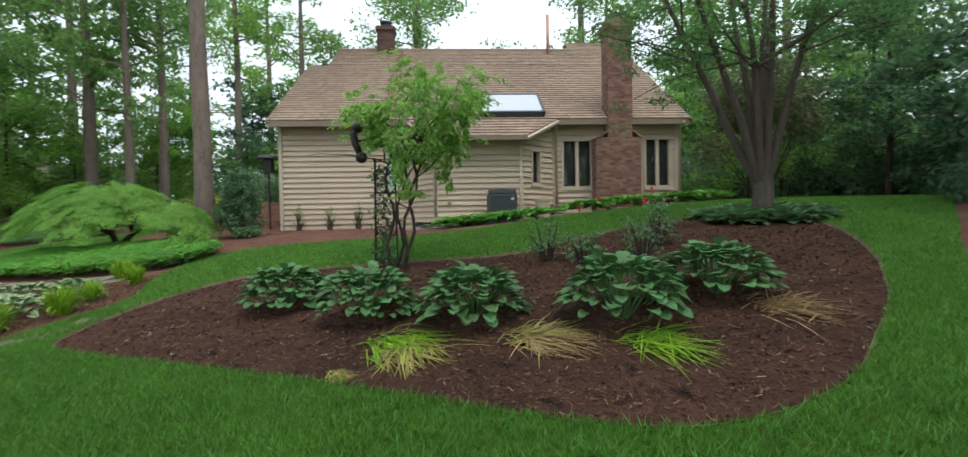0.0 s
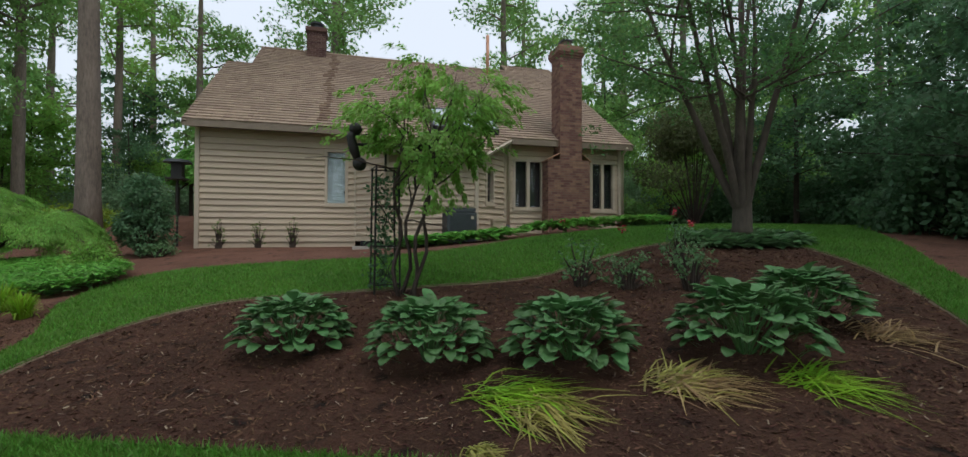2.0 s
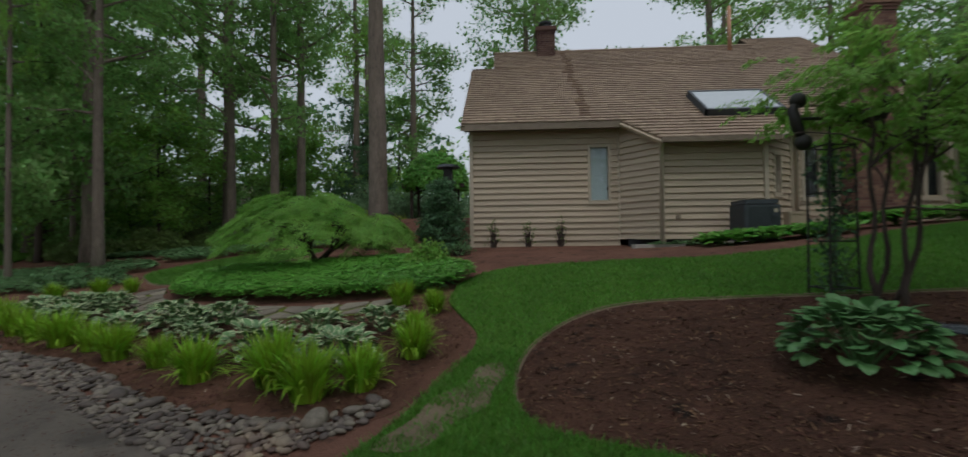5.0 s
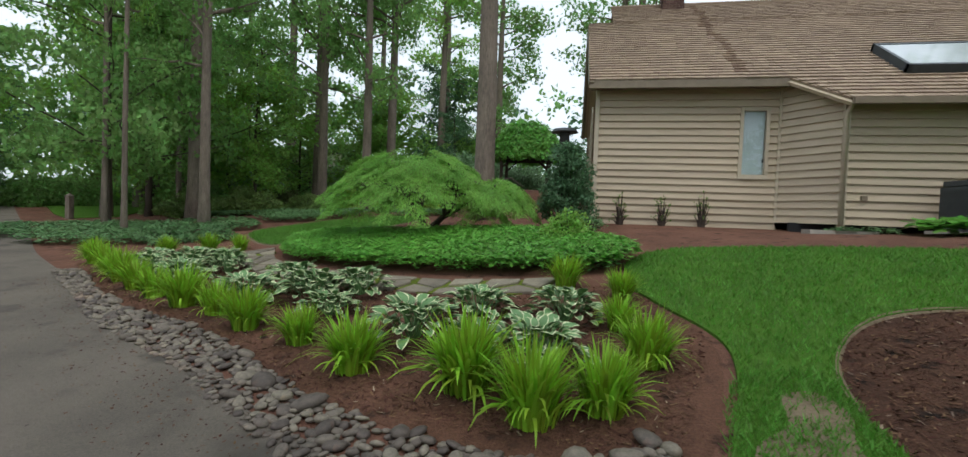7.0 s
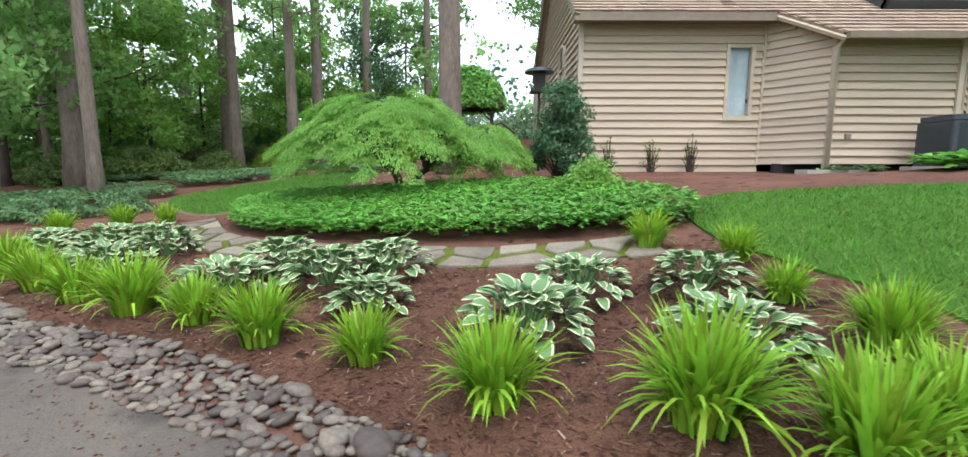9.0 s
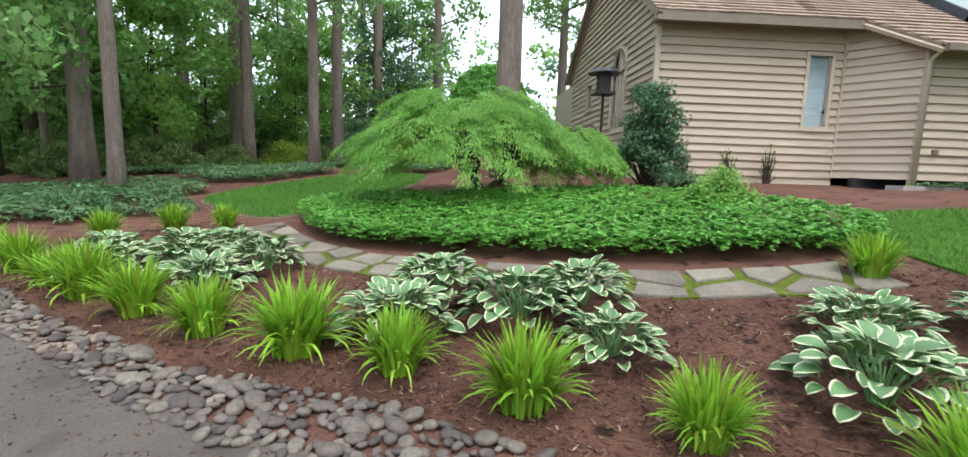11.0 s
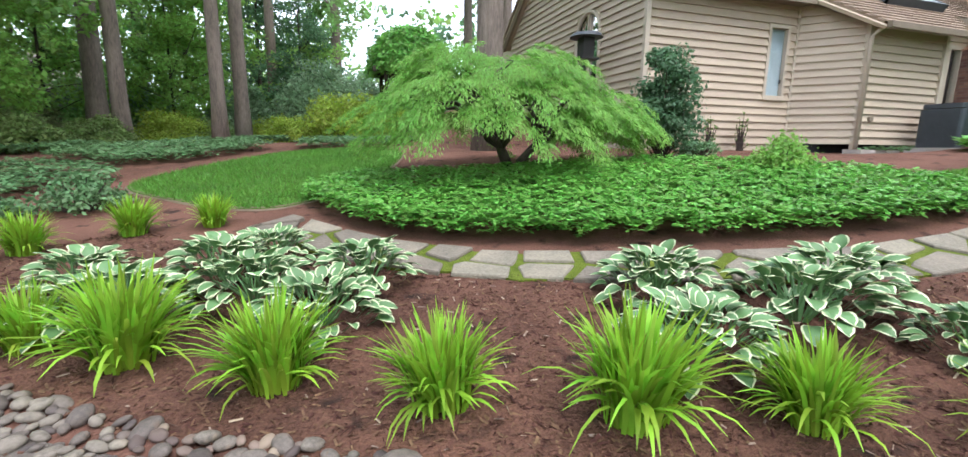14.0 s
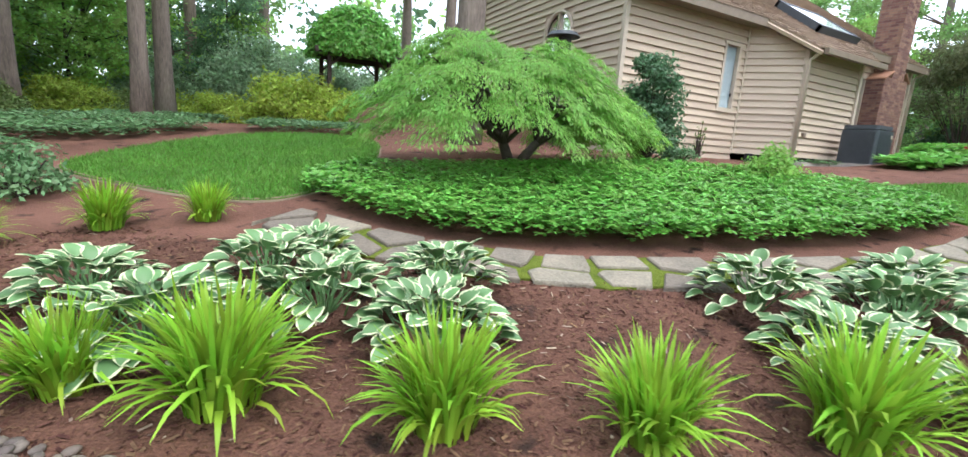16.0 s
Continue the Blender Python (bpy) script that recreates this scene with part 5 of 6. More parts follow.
for k, (cx, cy, rx, ry, tn) in enumerate(((-14.7, 17.9, 2.0, 1.7, -0.1), (-10.9, 18.1, 1.4, 1.1, 0.0), (-16.7, 14.6, 2.1, 1.5, 0.4), (-19.0, 19.6, 2.4, 1.2, 0.0), (-13.5, 22.6, 2.2, 0.9, 0.1), (-19.5, 13.6, 2.6, 1.5, 0.3), (-17.2, 12.4, 1.6, 0.8, 0.4))):
    cover("ground_cover", oval(cx, cy, rx, ry, tn), 120, 0.2, 0.1, L_GREY, VINCA, 70 + k)
cover("hosta_border", oval(1.0, 11.6, 1.75, 0.6, 0.12), 75, 0.22, 0.2, L_PACHY, "border of low green hostas along the house", 80, 8)
cover("hosta_border", oval(5.2, 12.6, 2.4, 0.6, 0.1), 75, 0.3, 0.2, L_PACHY, "border of green hostas below the chimney", 81, 8)
cover("hosta_border", oval(-0.6, 13.0, 0.6, 0.3), 60, 0.14, 0.14, L_GREY, "low green plants beside the raised bay", 82, 6)
cover("liriope", oval(5.2, 7.5, 1.1, 0.75), 320, 0.12, 0.2, L_GREY, "ring of dark grassy liriope round the tree", 83, 5)


# ---- trees and shrubs ----
def limb_path(start, way, length, bend, rnd, n=6, rise=0.0):
    pts, p, d = [Vector(start)], Vector(start), Vector(way).normalized()
    for k in range(n):
        d = (d + Vector((rnd.uniform(-bend, bend), rnd.uniform(-bend, bend), rnd.uniform(-bend, bend) + rise))).normalized()
        p = p + d * (length / n)
        pts.append(p.copy())
    return pts


def taper(r0, r1, n):
    return [r0 + (r1 - r0) * k / (n - 1) for k in range(n)]


def tall_tree(seed, height, radius, crown_from, spread, leaves, leaf_size, mat, label, bark=None):
    """A straight woodland tree: tapered trunk, limbs and a loose crown of clumps."""
    rnd = random.Random(seed)
    rng = np.random.default_rng(seed)
    ob = thing("tree", label=label, category="tree", group="woodland trees")
    n = 12
    sway = [Vector((0.004 * height * math.sin(k * 0.9 + seed), 0.004 * height * math.cos(k * 0.7 + seed), 0)) * (k / n) for k in range(n + 1)]
    trunk_pts = [Vector((0, 0, -0.3 + (height * 0.95 + 0.3) * k / n)) + sway[k] for k in range(n + 1)]
    rads = [radius * (1.35 if k == 0 else 1.0) * (1 - 0.8 * (k / n) ** 1.15) for k in range(n + 1)]
    part("trunk", Geo().tube(trunk_pts, rads, 14), bark or BARK, ob, smooth=True)
    limbs, cents, sizes = Geo(), [], []
    for k in range(20):
        f = rnd.uniform(crown_from, 0.97)
        i = min(int(f * n), n - 1)
        base = trunk_pts[i].lerp(trunk_pts[i + 1], f * n - i)
        az = k * 2.4 + rnd.uniform(-0.5, 0.5)
        ln = spread * rnd.uniform(0.55, 1.1) * (1.15 - 0.75 * max(0, (f - crown_from) / (1 - crown_from)))
        pts = limb_path(base, (math.cos(az), math.sin(az), rnd.uniform(0.05, 0.6)), ln, 0.22, rnd, 5)
        limbs.tube(pts, taper(radius * 0.22, 0.015, 6), 5, False)
        for q in pts[2:]:
            for _ in range(2):
                cents.append(q + Vector((rnd.gauss(0, 0.5), rnd.gauss(0, 0.5), rnd.gauss(0, 0.35))))
                sizes.append(rnd.uniform(0.45, 1.0) * spread * 0.22)
    tagged(part("branchwork", limbs, bark or BARK, ob, smooth=True), kind="stuff")
    pts, d = blob_points(np.array([list(c) for c in cents]), np.array(sizes), leaves, rng, 0.2, 0.6)
    me = quads_mesh("crown", leaf_quads(pts, leaf_size, rng, 0.65, 0.5), mat)
    part("crown", me, mat, ob)
    return ob


def shrub(seed, rx, ry, h, leaves, leaf_size, mat, label, category="shrub", group="", base=0.0, clumps=26, name="shrub"):
    """A bush of clumps on short stems, with an uneven outline."""
    rnd = random.Random(seed)
    rng = np.random.default_rng(seed)
    ob = thing(name, label=label, category=category, group=group)
    stems = Geo()
    cents, sizes = [], []
    for k in range(clumps):
        az, r = k * 2.4, math.sqrt((k + 0.5) / clumps)
        z = base + (h - base) * math.sqrt(max(0.02, 1 - r * r)) * rnd.uniform(0.35, 0.85)
        c = Vector((rx * 0.78 * r * math.cos(az), ry * 0.78 * r * math.sin(az), z))
        cents.append(c)
        sizes.append(rnd.uniform(0.2, 0.36) * min(rx, ry, h * 0.8) * 1.15)
        stems.tube([(0.05 * math.cos(az), 0.05 * math.sin(az), -0.05), c * 0.5, c], [0.02, 0.014, 0.005], 4, False)
    tagged(part("stem_work", stems, DARK_BARK, ob), kind="stuff")
    pts, d = blob_points(np.array([list(c) for c in cents]), np.array(sizes) * 1.2, leaves, rng, 0.1, 0.8)
    pts[:, 2] = np.abs(pts[:, 2]) * 1.0 + 0.01
    part("foliage", quads_mesh("foliage", leaf_quads(pts, leaf_size, rng, 0.6, 0.5, out=d), mat), mat, ob)
    return ob


# single trunks that the walk passes; copies out of view add shade
POPLAR = "tall straight woodland tree with bare grey-brown trunk"
tt = [tall_tree(1, 24, 0.36, 0.34, 5.5, 6500, 0.25, L_WOOD, POPLAR), tall_tree(2, 22, 0.3, 0.3, 5.0, 6500, 0.24, L_WOOD, POPLAR), tall_tree(3, 26, 0.33, 0.36, 5.0, 6000, 0.25, L_BRIGHT, POPLAR)]


def stand(proto, spots):
    first = True
    for x, y, s, turn in spots:
        m = pose(x, y, gz(x, y) - 0.05, 0, 0, turn)
        if first:
            proto.matrix_basis = m
            ob = proto
            first = False
        else:
            ob = copy_thing(proto, m)
        ob.scale = (s, s, s) if not isinstance(s, tuple) else s
    return proto


# spots with negative y, and (9.0, 0.2): unseen trees added to shade the foreground
stand(tt[0], [(-8.35, 15.72, (0.82, 0.82, 0.9), 10), (-23.8, 18.2, (0.5, 0.5, 0.8), 40), (-29, 24.5, 0.9, 170), (-37, 33, 1.0, 260), (-18.9, 17.2, (0.7, 0.7, 0.85), 80), (-14.15, 23.2, (0.62, 0.62, 0.88), 200), (3.5, -3.8, 0.9, 50), (-3.2, -5.2, 0.9, 250), (9.0, 0.2, 0.9, 15), (-30, 30, 1.0, 300), (-3, 36, 1.0, 40), (9, 33, 1.05, 140), (-22, 40, 1.0, 20), (22, 30, 1.1, 0), (-40, 22, 1, 60), (2, -22, 1, 0), (-14, -18, 1.1, 90), (-2.5, 30.5, 0.95, 100)])
# negative y here too: trees out of view, added to hold back light
stand(tt[1], [(-16.5, 14.95, (0.5, 0.5, 0.75), 30), (-14.45, 21.3, (0.66, 0.66, 0.85), 120), (-17.3, 22.8, (0.75, 0.75, 0.85), 60), (-21, -1.5, 1.0, 20), (-18.5, 24.5, 1.0, 220), (-26, 24, 0.9, 10), (-11, 34, 1.0, 70), (15, 27, 1.0, 250), (-33, 38, 1.1, 15), (30, 22, 1.1, 100), (-35, 16, 1.0, 200), (14, -16, 1, 40), (-30, -10, 1.1, 10)])
stand(tt[2], [(-17.6, 13.45, (0.22, 0.22, 0.6), 20), (-19.6, 14.6, (0.24, 0.24, 0.6), 130), (-21.5, 19.2, (0.3, 0.3, 0.7), 220), (-13.9, 30.4, (0.75, 0.75, 0.95), 0), (-24, 30.5, 1.0, 100), (13, 40, 1.0, 90), (20, 38, 1.0, 180), (-18, 46, 1.1, 270), (-42, 34, 1.0, 0), (26, 14, 1, 50), (28, 2, 1.1, 10)])

UNDER = "leafy understory tree at the wood's edge"
uu = [tall_tree(11, 9, 0.11, 0.22, 3.4, 8500, 0.18, L_WOOD, UNDER, DARK_BARK), tall_tree(12, 8, 0.1, 0.15, 3.2, 8500, 0.17, L_BRIGHT, UNDER, DARK_BARK), tall_tree(13, 10, 0.12, 0.12, 3.6, 10000, 0.19, L_DARK, "dark evergreen tree at the wood's edge", DARK_BARK)]
stand(uu[0], [(-22.6, 18.9, 1.2, 0), (-27.8, 24.0, 1.25, 80), (-31, 29, 1.4, 160), (-20.2, 15.2, (0.9, 0.9, 1.25), 250), (-37, 22, 1.3, 30), (15, 16, 0.9, 30), (18, 20, 1.1, 120), (13.5, 22, 0.9, 0), (-23, 26, 1.1, 0), (-20, 33, 1.2, 160), (12, 24, 1.1, 60), (17, 33, 1.2, 10), (9, 28, 1.0, 150), (24, 25, 1.2, 0), (-13, 38, 1.3, 0), (-26, 36, 1.2, 45)])
stand(uu[1], [(-33.5, 31.5, 1.4, 0), (-38.5, 30, 1.4, 90), (-25.2, 21.4, 1.3, 200), (-34, 17.5, 1.3, 20), (-44, 24, 1.4, 0), (-17, 29, 1.0, 0), (-33, 33, 1.2, 10), (8, 22, 0.9, 90), (20, 27, 1.1, 170), (11.5, 17.8, 0.7, 60), (15.5, 21.5, 0.9, 220), (-22, 22.5, 0.8, 200), (14, 30, 1.2, 0), (-38, 14, 1.0, 0), (-19.8, 21.5, 0.9, 10), (-20.5, 26, 0.8, 70), (-12.4, 29.5, 0.65, 10), (-17.2, 27.5, 0.7, 0)])
stand(uu[2], [(-12.6, 28.5, 0.6, 0), (14, 11, 0.75, 200), (17, 7, 0.9, 260), (21, 12, 1.1, 10), (19, 2, 1.1, 0), (-15, 35, 1.1, 10), (-45, 26, 1.2, 0), (13, 4.5, 0.6, 40), (10.2, 6.6, 0.7, 300), (12.5, 12.8, 0.75, 100)])

def far_woods():
    """The wood beyond the garden, too far off to tell its trees apart."""
    for k, (mat, count) in enumerate(((L_WOOD, 26000), (L_BRIGHT, 9000), (L_DARK, 14000))):
        rng = np.random.default_rng(300 + k)
        n = 420
        a = rng.uniform(0, 6.283, n)
        r = rng.uniform(44, 66, n)
        z = rng.uniform(0.5, 1, n) * rng.uniform(0, 1, n) ** 1.4 * 17
        cents = np.stack([-5 + r * np.cos(a), 10 + r * np.sin(a), z + 1], 1)
        pts, d = blob_points(cents, rng.uniform(1.4, 3.2, n), count, rng, 0.2, 0.7)
        me = quads_mesh("far_woods", leaf_quads(pts, 0.75, rng, 0.7, 0.4), mat)
        tagged(part("far_woods", me, mat), "distant green woodland around the garden", "woods", kind="stuff")


far_woods()


# feathery sprays
def sprays(roots, ways, lengths, widths, per, rng, size, droop=0.4, aspect=0.2):
    """Leaves laid on thin drooping fans: each fan starts at a root and spreads along its way."""
    rows = []
    for root, way, ln, wd in zip(roots, ways, lengths, widths):
        u = rng.uniform(0.0, 1.0, per) ** 0.8
        v = rng.normal(0, 0.42, per) * (0.35 + 0.65 * u)
        side = np.array([-way[1], way[0], 0.0])
        side = side / max(np.linalg.norm(side), 1e-6)
        p = root + np.outer(u * ln, way) + np.outer(v * wd, side)
        p[:, 2] -= droop * ln * u ** 2 + 0.3 * wd * v ** 2
        p += rng.normal(0, 0.016, (per, 3))
        d = unit(way + np.outer(v * 1.4, side) + np.array([0, 0, -1.0]) * (0.25 + 0.9 * u)[:, None] + rng.normal(0, 0.3, (per, 3)))
        up = unit(np.array([0, 0, 1.0]) + way * 0.5 + rng.normal(0, 0.35, (per, 3)))
        w = unit(np.cross(up, d))
        s = size * rng.uniform(0.6, 1.35, (per, 1))
        m = p + d * s * 0.45
        rows.append(np.stack([p, m + w * s * aspect * 0.5, p + d * s, m - w * s * aspect * 0.5], 1))
    return np.concatenate(rows)


def laceleaf_maple():
    rnd = random.Random(5)
    rng = np.random.default_rng(5)
    x, y = -9.05, 12.72
    ob = thing("japanese_maple", pose(x, y, gz(x, y)), "weeping laceleaf maple with feathery lime-green foliage", "tree")

    def dome(az, q):
        """A place on the crown's skin: q runs from the top to the hem."""
        c, s = math.cos(az), math.sin(az)
        px, py = (1.65 if c > 0 else 1.75) * c * q, 1.35 * s * q
        return Vector((px - 0.15, py, 1.76 - 1.12 * q ** 2.8 - 0.12 * math.sin(az * 3 + 1) * q))

    part("trunk", Geo().tube([(0.06, 0, -0.1), (0.03, 0, 0.08), (-0.06, 0.02, 0.3), (-0.16, 0.0, 0.5)], [0.1, 0.085, 0.075, 0.06], 10), DARK_BARK, ob, smooth=True)
    part("trunk", Geo().tube([(0.12, -0.02, -0.08), (0.2, -0.03, 0.2), (0.42, 0, 0.42), (0.62, 0.02, 0.52)], [0.09, 0.075, 0.06, 0.05], 10), DARK_BARK, ob, smooth=True)
    for k in range(20):
        az = k * 2.39996 + rnd.uniform(-0.25, 0.25)
        q = 0.4 + 0.5 * (k + 0.5) / 20
        end = dome(az, q) - Vector((0, 0, 0.08))
        base = Vector((0.45, 0, 0.44)) if math.cos(az) > 0.1 else Vector((-0.1, 0, 0.4))
        pts = []
        for i in range(10):
            f = i / 9
            p = base.lerp(end, f)
            p.z += 0.42 * math.sin(f * math.pi) * q * 0.7
            j = 0.1 if 0 < i < 9 else 0.0
            pts.append(p + Vector((rnd.uniform(-j, j), rnd.uniform(-j, j), rnd.uniform(-j, j))))
        part("branch", Geo().tube(pts, taper(0.042, 0.007, 10), 6, False), DARK_BARK, ob, smooth=True)
    arm = [Vector(p) for p in ((0.5, 0, 0.46), (0.85, 0.02, 0.66), (1.15, -0.06, 0.92), (1.4, 0.0, 0.98), (1.62, 0.05, 1.22), (1.85, 0.0, 1.28), (2.1, 0.05, 1.1))]
    part("branch", Geo().tube(arm, taper(0.05, 0.012, 7), 7, False), DARK_BARK, ob, smooth=True)
    roots, ways, lens, wids = [], [], [], []
    for k in range(240):
        az = k * 2.39996 + rnd.uniform(-0.3, 0.3)
        q = math.sqrt((k + 0.5) / 240) * rnd.uniform(0.78, 1.06)
        r = dome(az, q) + Vector((0, 0, rnd.uniform(-0.34, 0.05)))
        a = az + rnd.uniform(-0.35, 0.35)
        roots.append(list(r))
        ways.append((math.cos(a), math.sin(a), 0.12 - 0.3 * q))
        lens.append(rnd.uniform(0.32, 0.75))
        wids.append(rnd.uniform(0.18, 0.4))
    for k in range(60):
        az = k * 2.39996
        q = math.sqrt((k + 0.5) / 60)
        roots.append([1.6 + 0.55 * q * math.cos(az), 0.05 + 0.75 * q * math.sin(az), 1.3 - 0.42 * q ** 2 - abs(rnd.gauss(0, 0.12))])
        ways.append((0.35 + math.cos(az), math.sin(az), -0.1 - 0.9 * q * max(0.2, math.cos(az))))
        lens.append(rnd.uniform(0.3, 0.6))
        wids.append(rnd.uniform(0.16, 0.3))
    hang = sprays(np.array(roots), unit(np.array(ways)), lens, wids, 400, rng, 0.06, 0.42, 0.22)
    keep = hang[:, :, 2].min(1) > 0.18
    part("crown", quads_mesh("crown", hang[keep], L_MAPLE), L_MAPLE, ob)


laceleaf_maple()


def trellis_tree():
    rnd = random.Random(9)
    rng = np.random.default_rng(9)
    x, y = -0.82, 6.5
    ob = thing("small_tree", pose(x, y, gz(x, y)), "small slender tree with twisting stems and fresh green leaves", "tree")
    twigs = Geo()
    roots, ways, lens, wids = [], [], [], []
    for k, (dx, dy, ph, out) in enumerate(((0.02, 0, 0, 0.03), (-0.12, 0.06, 2.5, 0.0), (0.1, -0.05, 4.0, 0.022), (-0.03, 0.1, 5.2, 0.012))):
        top = 11 if k < 3 else 9
        pts = [Vector((dx + 0.055 * math.sin(i * 1.25 + ph) + out * i, dy + 0.045 * math.cos(i * 1.0 + ph), -0.05 + 0.19 * i)) for i in range(top)]
        part("stem", Geo().tube(pts, taper(0.027, 0.015, top), 7), DARK_BARK, ob, smooth=True)
        for j in range(6):
            az = j * 2.4 + k * 1.3
            b = pts[rnd.choice((top - 4, top - 3, top - 2, top - 1))]
            lp = limb_path(b, (math.cos(az) + 0.3, 0.8 * math.sin(az), rnd.uniform(0.2, 1.9)), rnd.uniform(0.9, 1.5), 0.25, rnd, 6)
            twigs.tube(lp, taper(0.012, 0.003, 7), 5, False)
            for q in lp[2:]:
                for _ in range(2):
                    a = az + rnd.uniform(-1.2, 1.2)
                    roots.append(list(q + Vector((rnd.gauss(0, 0.1), rnd.gauss(0, 0.1), rnd.gauss(0.03, 0.1)))))
                    ways.append((math.cos(a), math.sin(a), rnd.uniform(-0.3, 0.25)))
                    lens.append(rnd.uniform(0.2, 0.42))
                    wids.append(rnd.uniform(0.1, 0.22))
            if j % 2 == 0:
                for m in range(5):
                    roots.append(list(lp[-1] + Vector((rnd.gauss(0, 0.07), rnd.gauss(0, 0.07), -0.15 * m))))
                    ways.append((math.cos(az) * 0.3, math.sin(az) * 0.3, -1.0))
                    lens.append(0.2)
                    wids.append(0.09)
    tagged(part("twiggery", twigs, DARK_BARK, ob, smooth=True), kind="stuff")
    fans = sprays(np.array(roots), unit(np.array(ways)), lens, wids, 52, rng, 0.065, 0.25, 0.5)
    mid = fans.mean(1)
    fans = fans[~((mid[:, 0] < -0.1) & (mid[:, 2] < 1.75)) & (mid[:, 2] > 0.95)]
    part("crown", quads_mesh("crown", fans, L_BRIGHT), L_BRIGHT, ob)


trellis_tree()


def obelisk():
    """Square iron trellis with scrolls, a top bar and dark ball ornaments."""
    rnd = random.Random(12)
    x, y = -1.2, 6.78
    ob = thing("garden_trellis", pose(x, y, gz(x, y), 0, 0, 8), "black wrought-iron garden trellis with scrolls and round ornaments", "trellis")
    for k, (dx, dy) in enumerate(((0, 0), (0.32, 0), (0.0, 0.28), (0.32, 0.28))):
        part("post", Geo().tube([(dx, dy, -0.05), (dx + (0.16 - dx) * 0.12, dy, 1.6)], 0.013, 6), BLACK_IRON, ob)
    for z in (0.12, 0.6, 1.1, 1.58):
        g = Geo()
        g.tube([(0, 0, z), (0.32, 0, z)], 0.008, 6).tube([(0, 0.28, z), (0.32, 0.28, z)], 0.008, 6).tube([(0, 0, z), (0, 0.28, z)], 0.008, 6).tube([(0.32, 0, z), (0.32, 0.28, z)], 0.008, 6)
        part("cross_bar", g, BLACK_IRON, ob)
    for sx in (0.08, 0.24):
        for z0 in (0.15, 0.8):
            s = 1 if sx < 0.16 else -1
            pts = [(sx + s * 0.07 * math.sin(a * 1.0), 0.0, z0 + 0.09 * a) for a in [k * 0.35 for k in range(18)]]
            part("scroll", Geo().tube(pts, 0.007, 5), BLACK_IRON, ob)
            spiral = [(sx + 0.05 * (1 - k / 20) * math.cos(k * 0.6), 0.0, z0 + 0.12 + 0.05 * (1 - k / 20) * math.sin(k * 0.6)) for k in range(18)]
            part("scroll", Geo().tube(spiral, 0.006, 5), BLACK_IRON, ob)
    part("top_bar", Geo().tube([(-0.2, 0.1, 1.86), (0.3, 0.12, 1.88), (0.8, 0.14, 1.9)], 0.018, 7), BLACK_IRON, ob)
    part("finial_post", Geo().tube([(0.16, 0.14, 1.55), (0.16, 0.14, 1.95)], 0.014, 6), BLACK_IRON, ob)

    def ball(cx, cy, cz, r):
        bm = bmesh.new()
        bmesh.ops.create_uvsphere(bm, u_segments=16, v_segments=10, radius=r)
        bmesh.ops.translate(bm, verts=bm.verts, vec=(cx, cy, cz))
        me = bpy.data.meshes.new("ornament_ball")
        bm.to_mesh(me)
        bm.free()
        me.materials.append(BLACK_IRON)
        me.polygons.foreach_set("use_smooth", [True] * len(me.polygons))
        part("ornament_ball", me, BLACK_IRON, ob)

    ball(-0.22, 0.1, 2.05, 0.08)
    ball(-0.17, 0.1, 1.62, 0.085)
    ball(0.82, 0.14, 2.05, 0.085)
    part("ornament_arm", Geo().tube([(-0.22, 0.1, 2.05), (-0.28, 0.1, 1.95), (-0.24, 0.1, 1.8), (-0.18, 0.1, 1.64)], [0.04, 0.055, 0.06, 0.04], 8), BLACK_IRON, ob, smooth=True)
    part("ornament_arm", Geo().tube([(0.35, 0.14, 1.88), (0.55, 0.14, 1.9), (0.75, 0.14, 1.92), (0.84, 0.14, 2.02)], [0.03, 0.07, 0.055, 0.04], 8), BLACK_IRON, ob, smooth=True)
    rng = np.random.default_rng(4)
    n = 600
    p = np.stack([rng.normal(0.12, 0.08, n), rng.normal(0.1, 0.08, n), rng.uniform(0.1, 1.5, n)], 1)
    vine = tagged(part("climbing_vine", quads_mesh("climbing_vine", leaf_quads(p, 0.06, rng, 0.6, 0.4), L_DARK), L_DARK), "sparse dark climbing vine on the iron trellis", "vine")
    vine.matrix_basis = ob.matrix_basis.copy()


obelisk()


def iron_grate():
    """Round pierced cast-iron cover lying on the mulch."""
    x, y = -0.9, 5.72
    ob = thing("garden_grate", pose(x, y, gz(x, y) + 0.012), "round pierced dark iron grate lying on mulch", "grate")
    for r in (0.22, 0.15, 0.08):
        ring = [(r * math.cos(k * math.pi / 12), r * math.sin(k * math.pi / 12), 0.012) for k in range(25)]
        part("ring", Geo().tube(ring, 0.012, 6), METAL_GREY, ob)
    for k in range(12):
        a = k * math.pi / 6
        part("spoke", Geo().tube([(0.05 * math.cos(a), 0.05 * math.sin(a), 0.012), (0.22 * math.cos(a), 0.22 * math.sin(a), 0.012)], 0.009, 5), METAL_GREY, ob)
    part("hub", Geo().tube([(0, 0, 0), (0, 0, 0.026)], 0.055, 14), METAL_GREY, ob)


iron_grate()


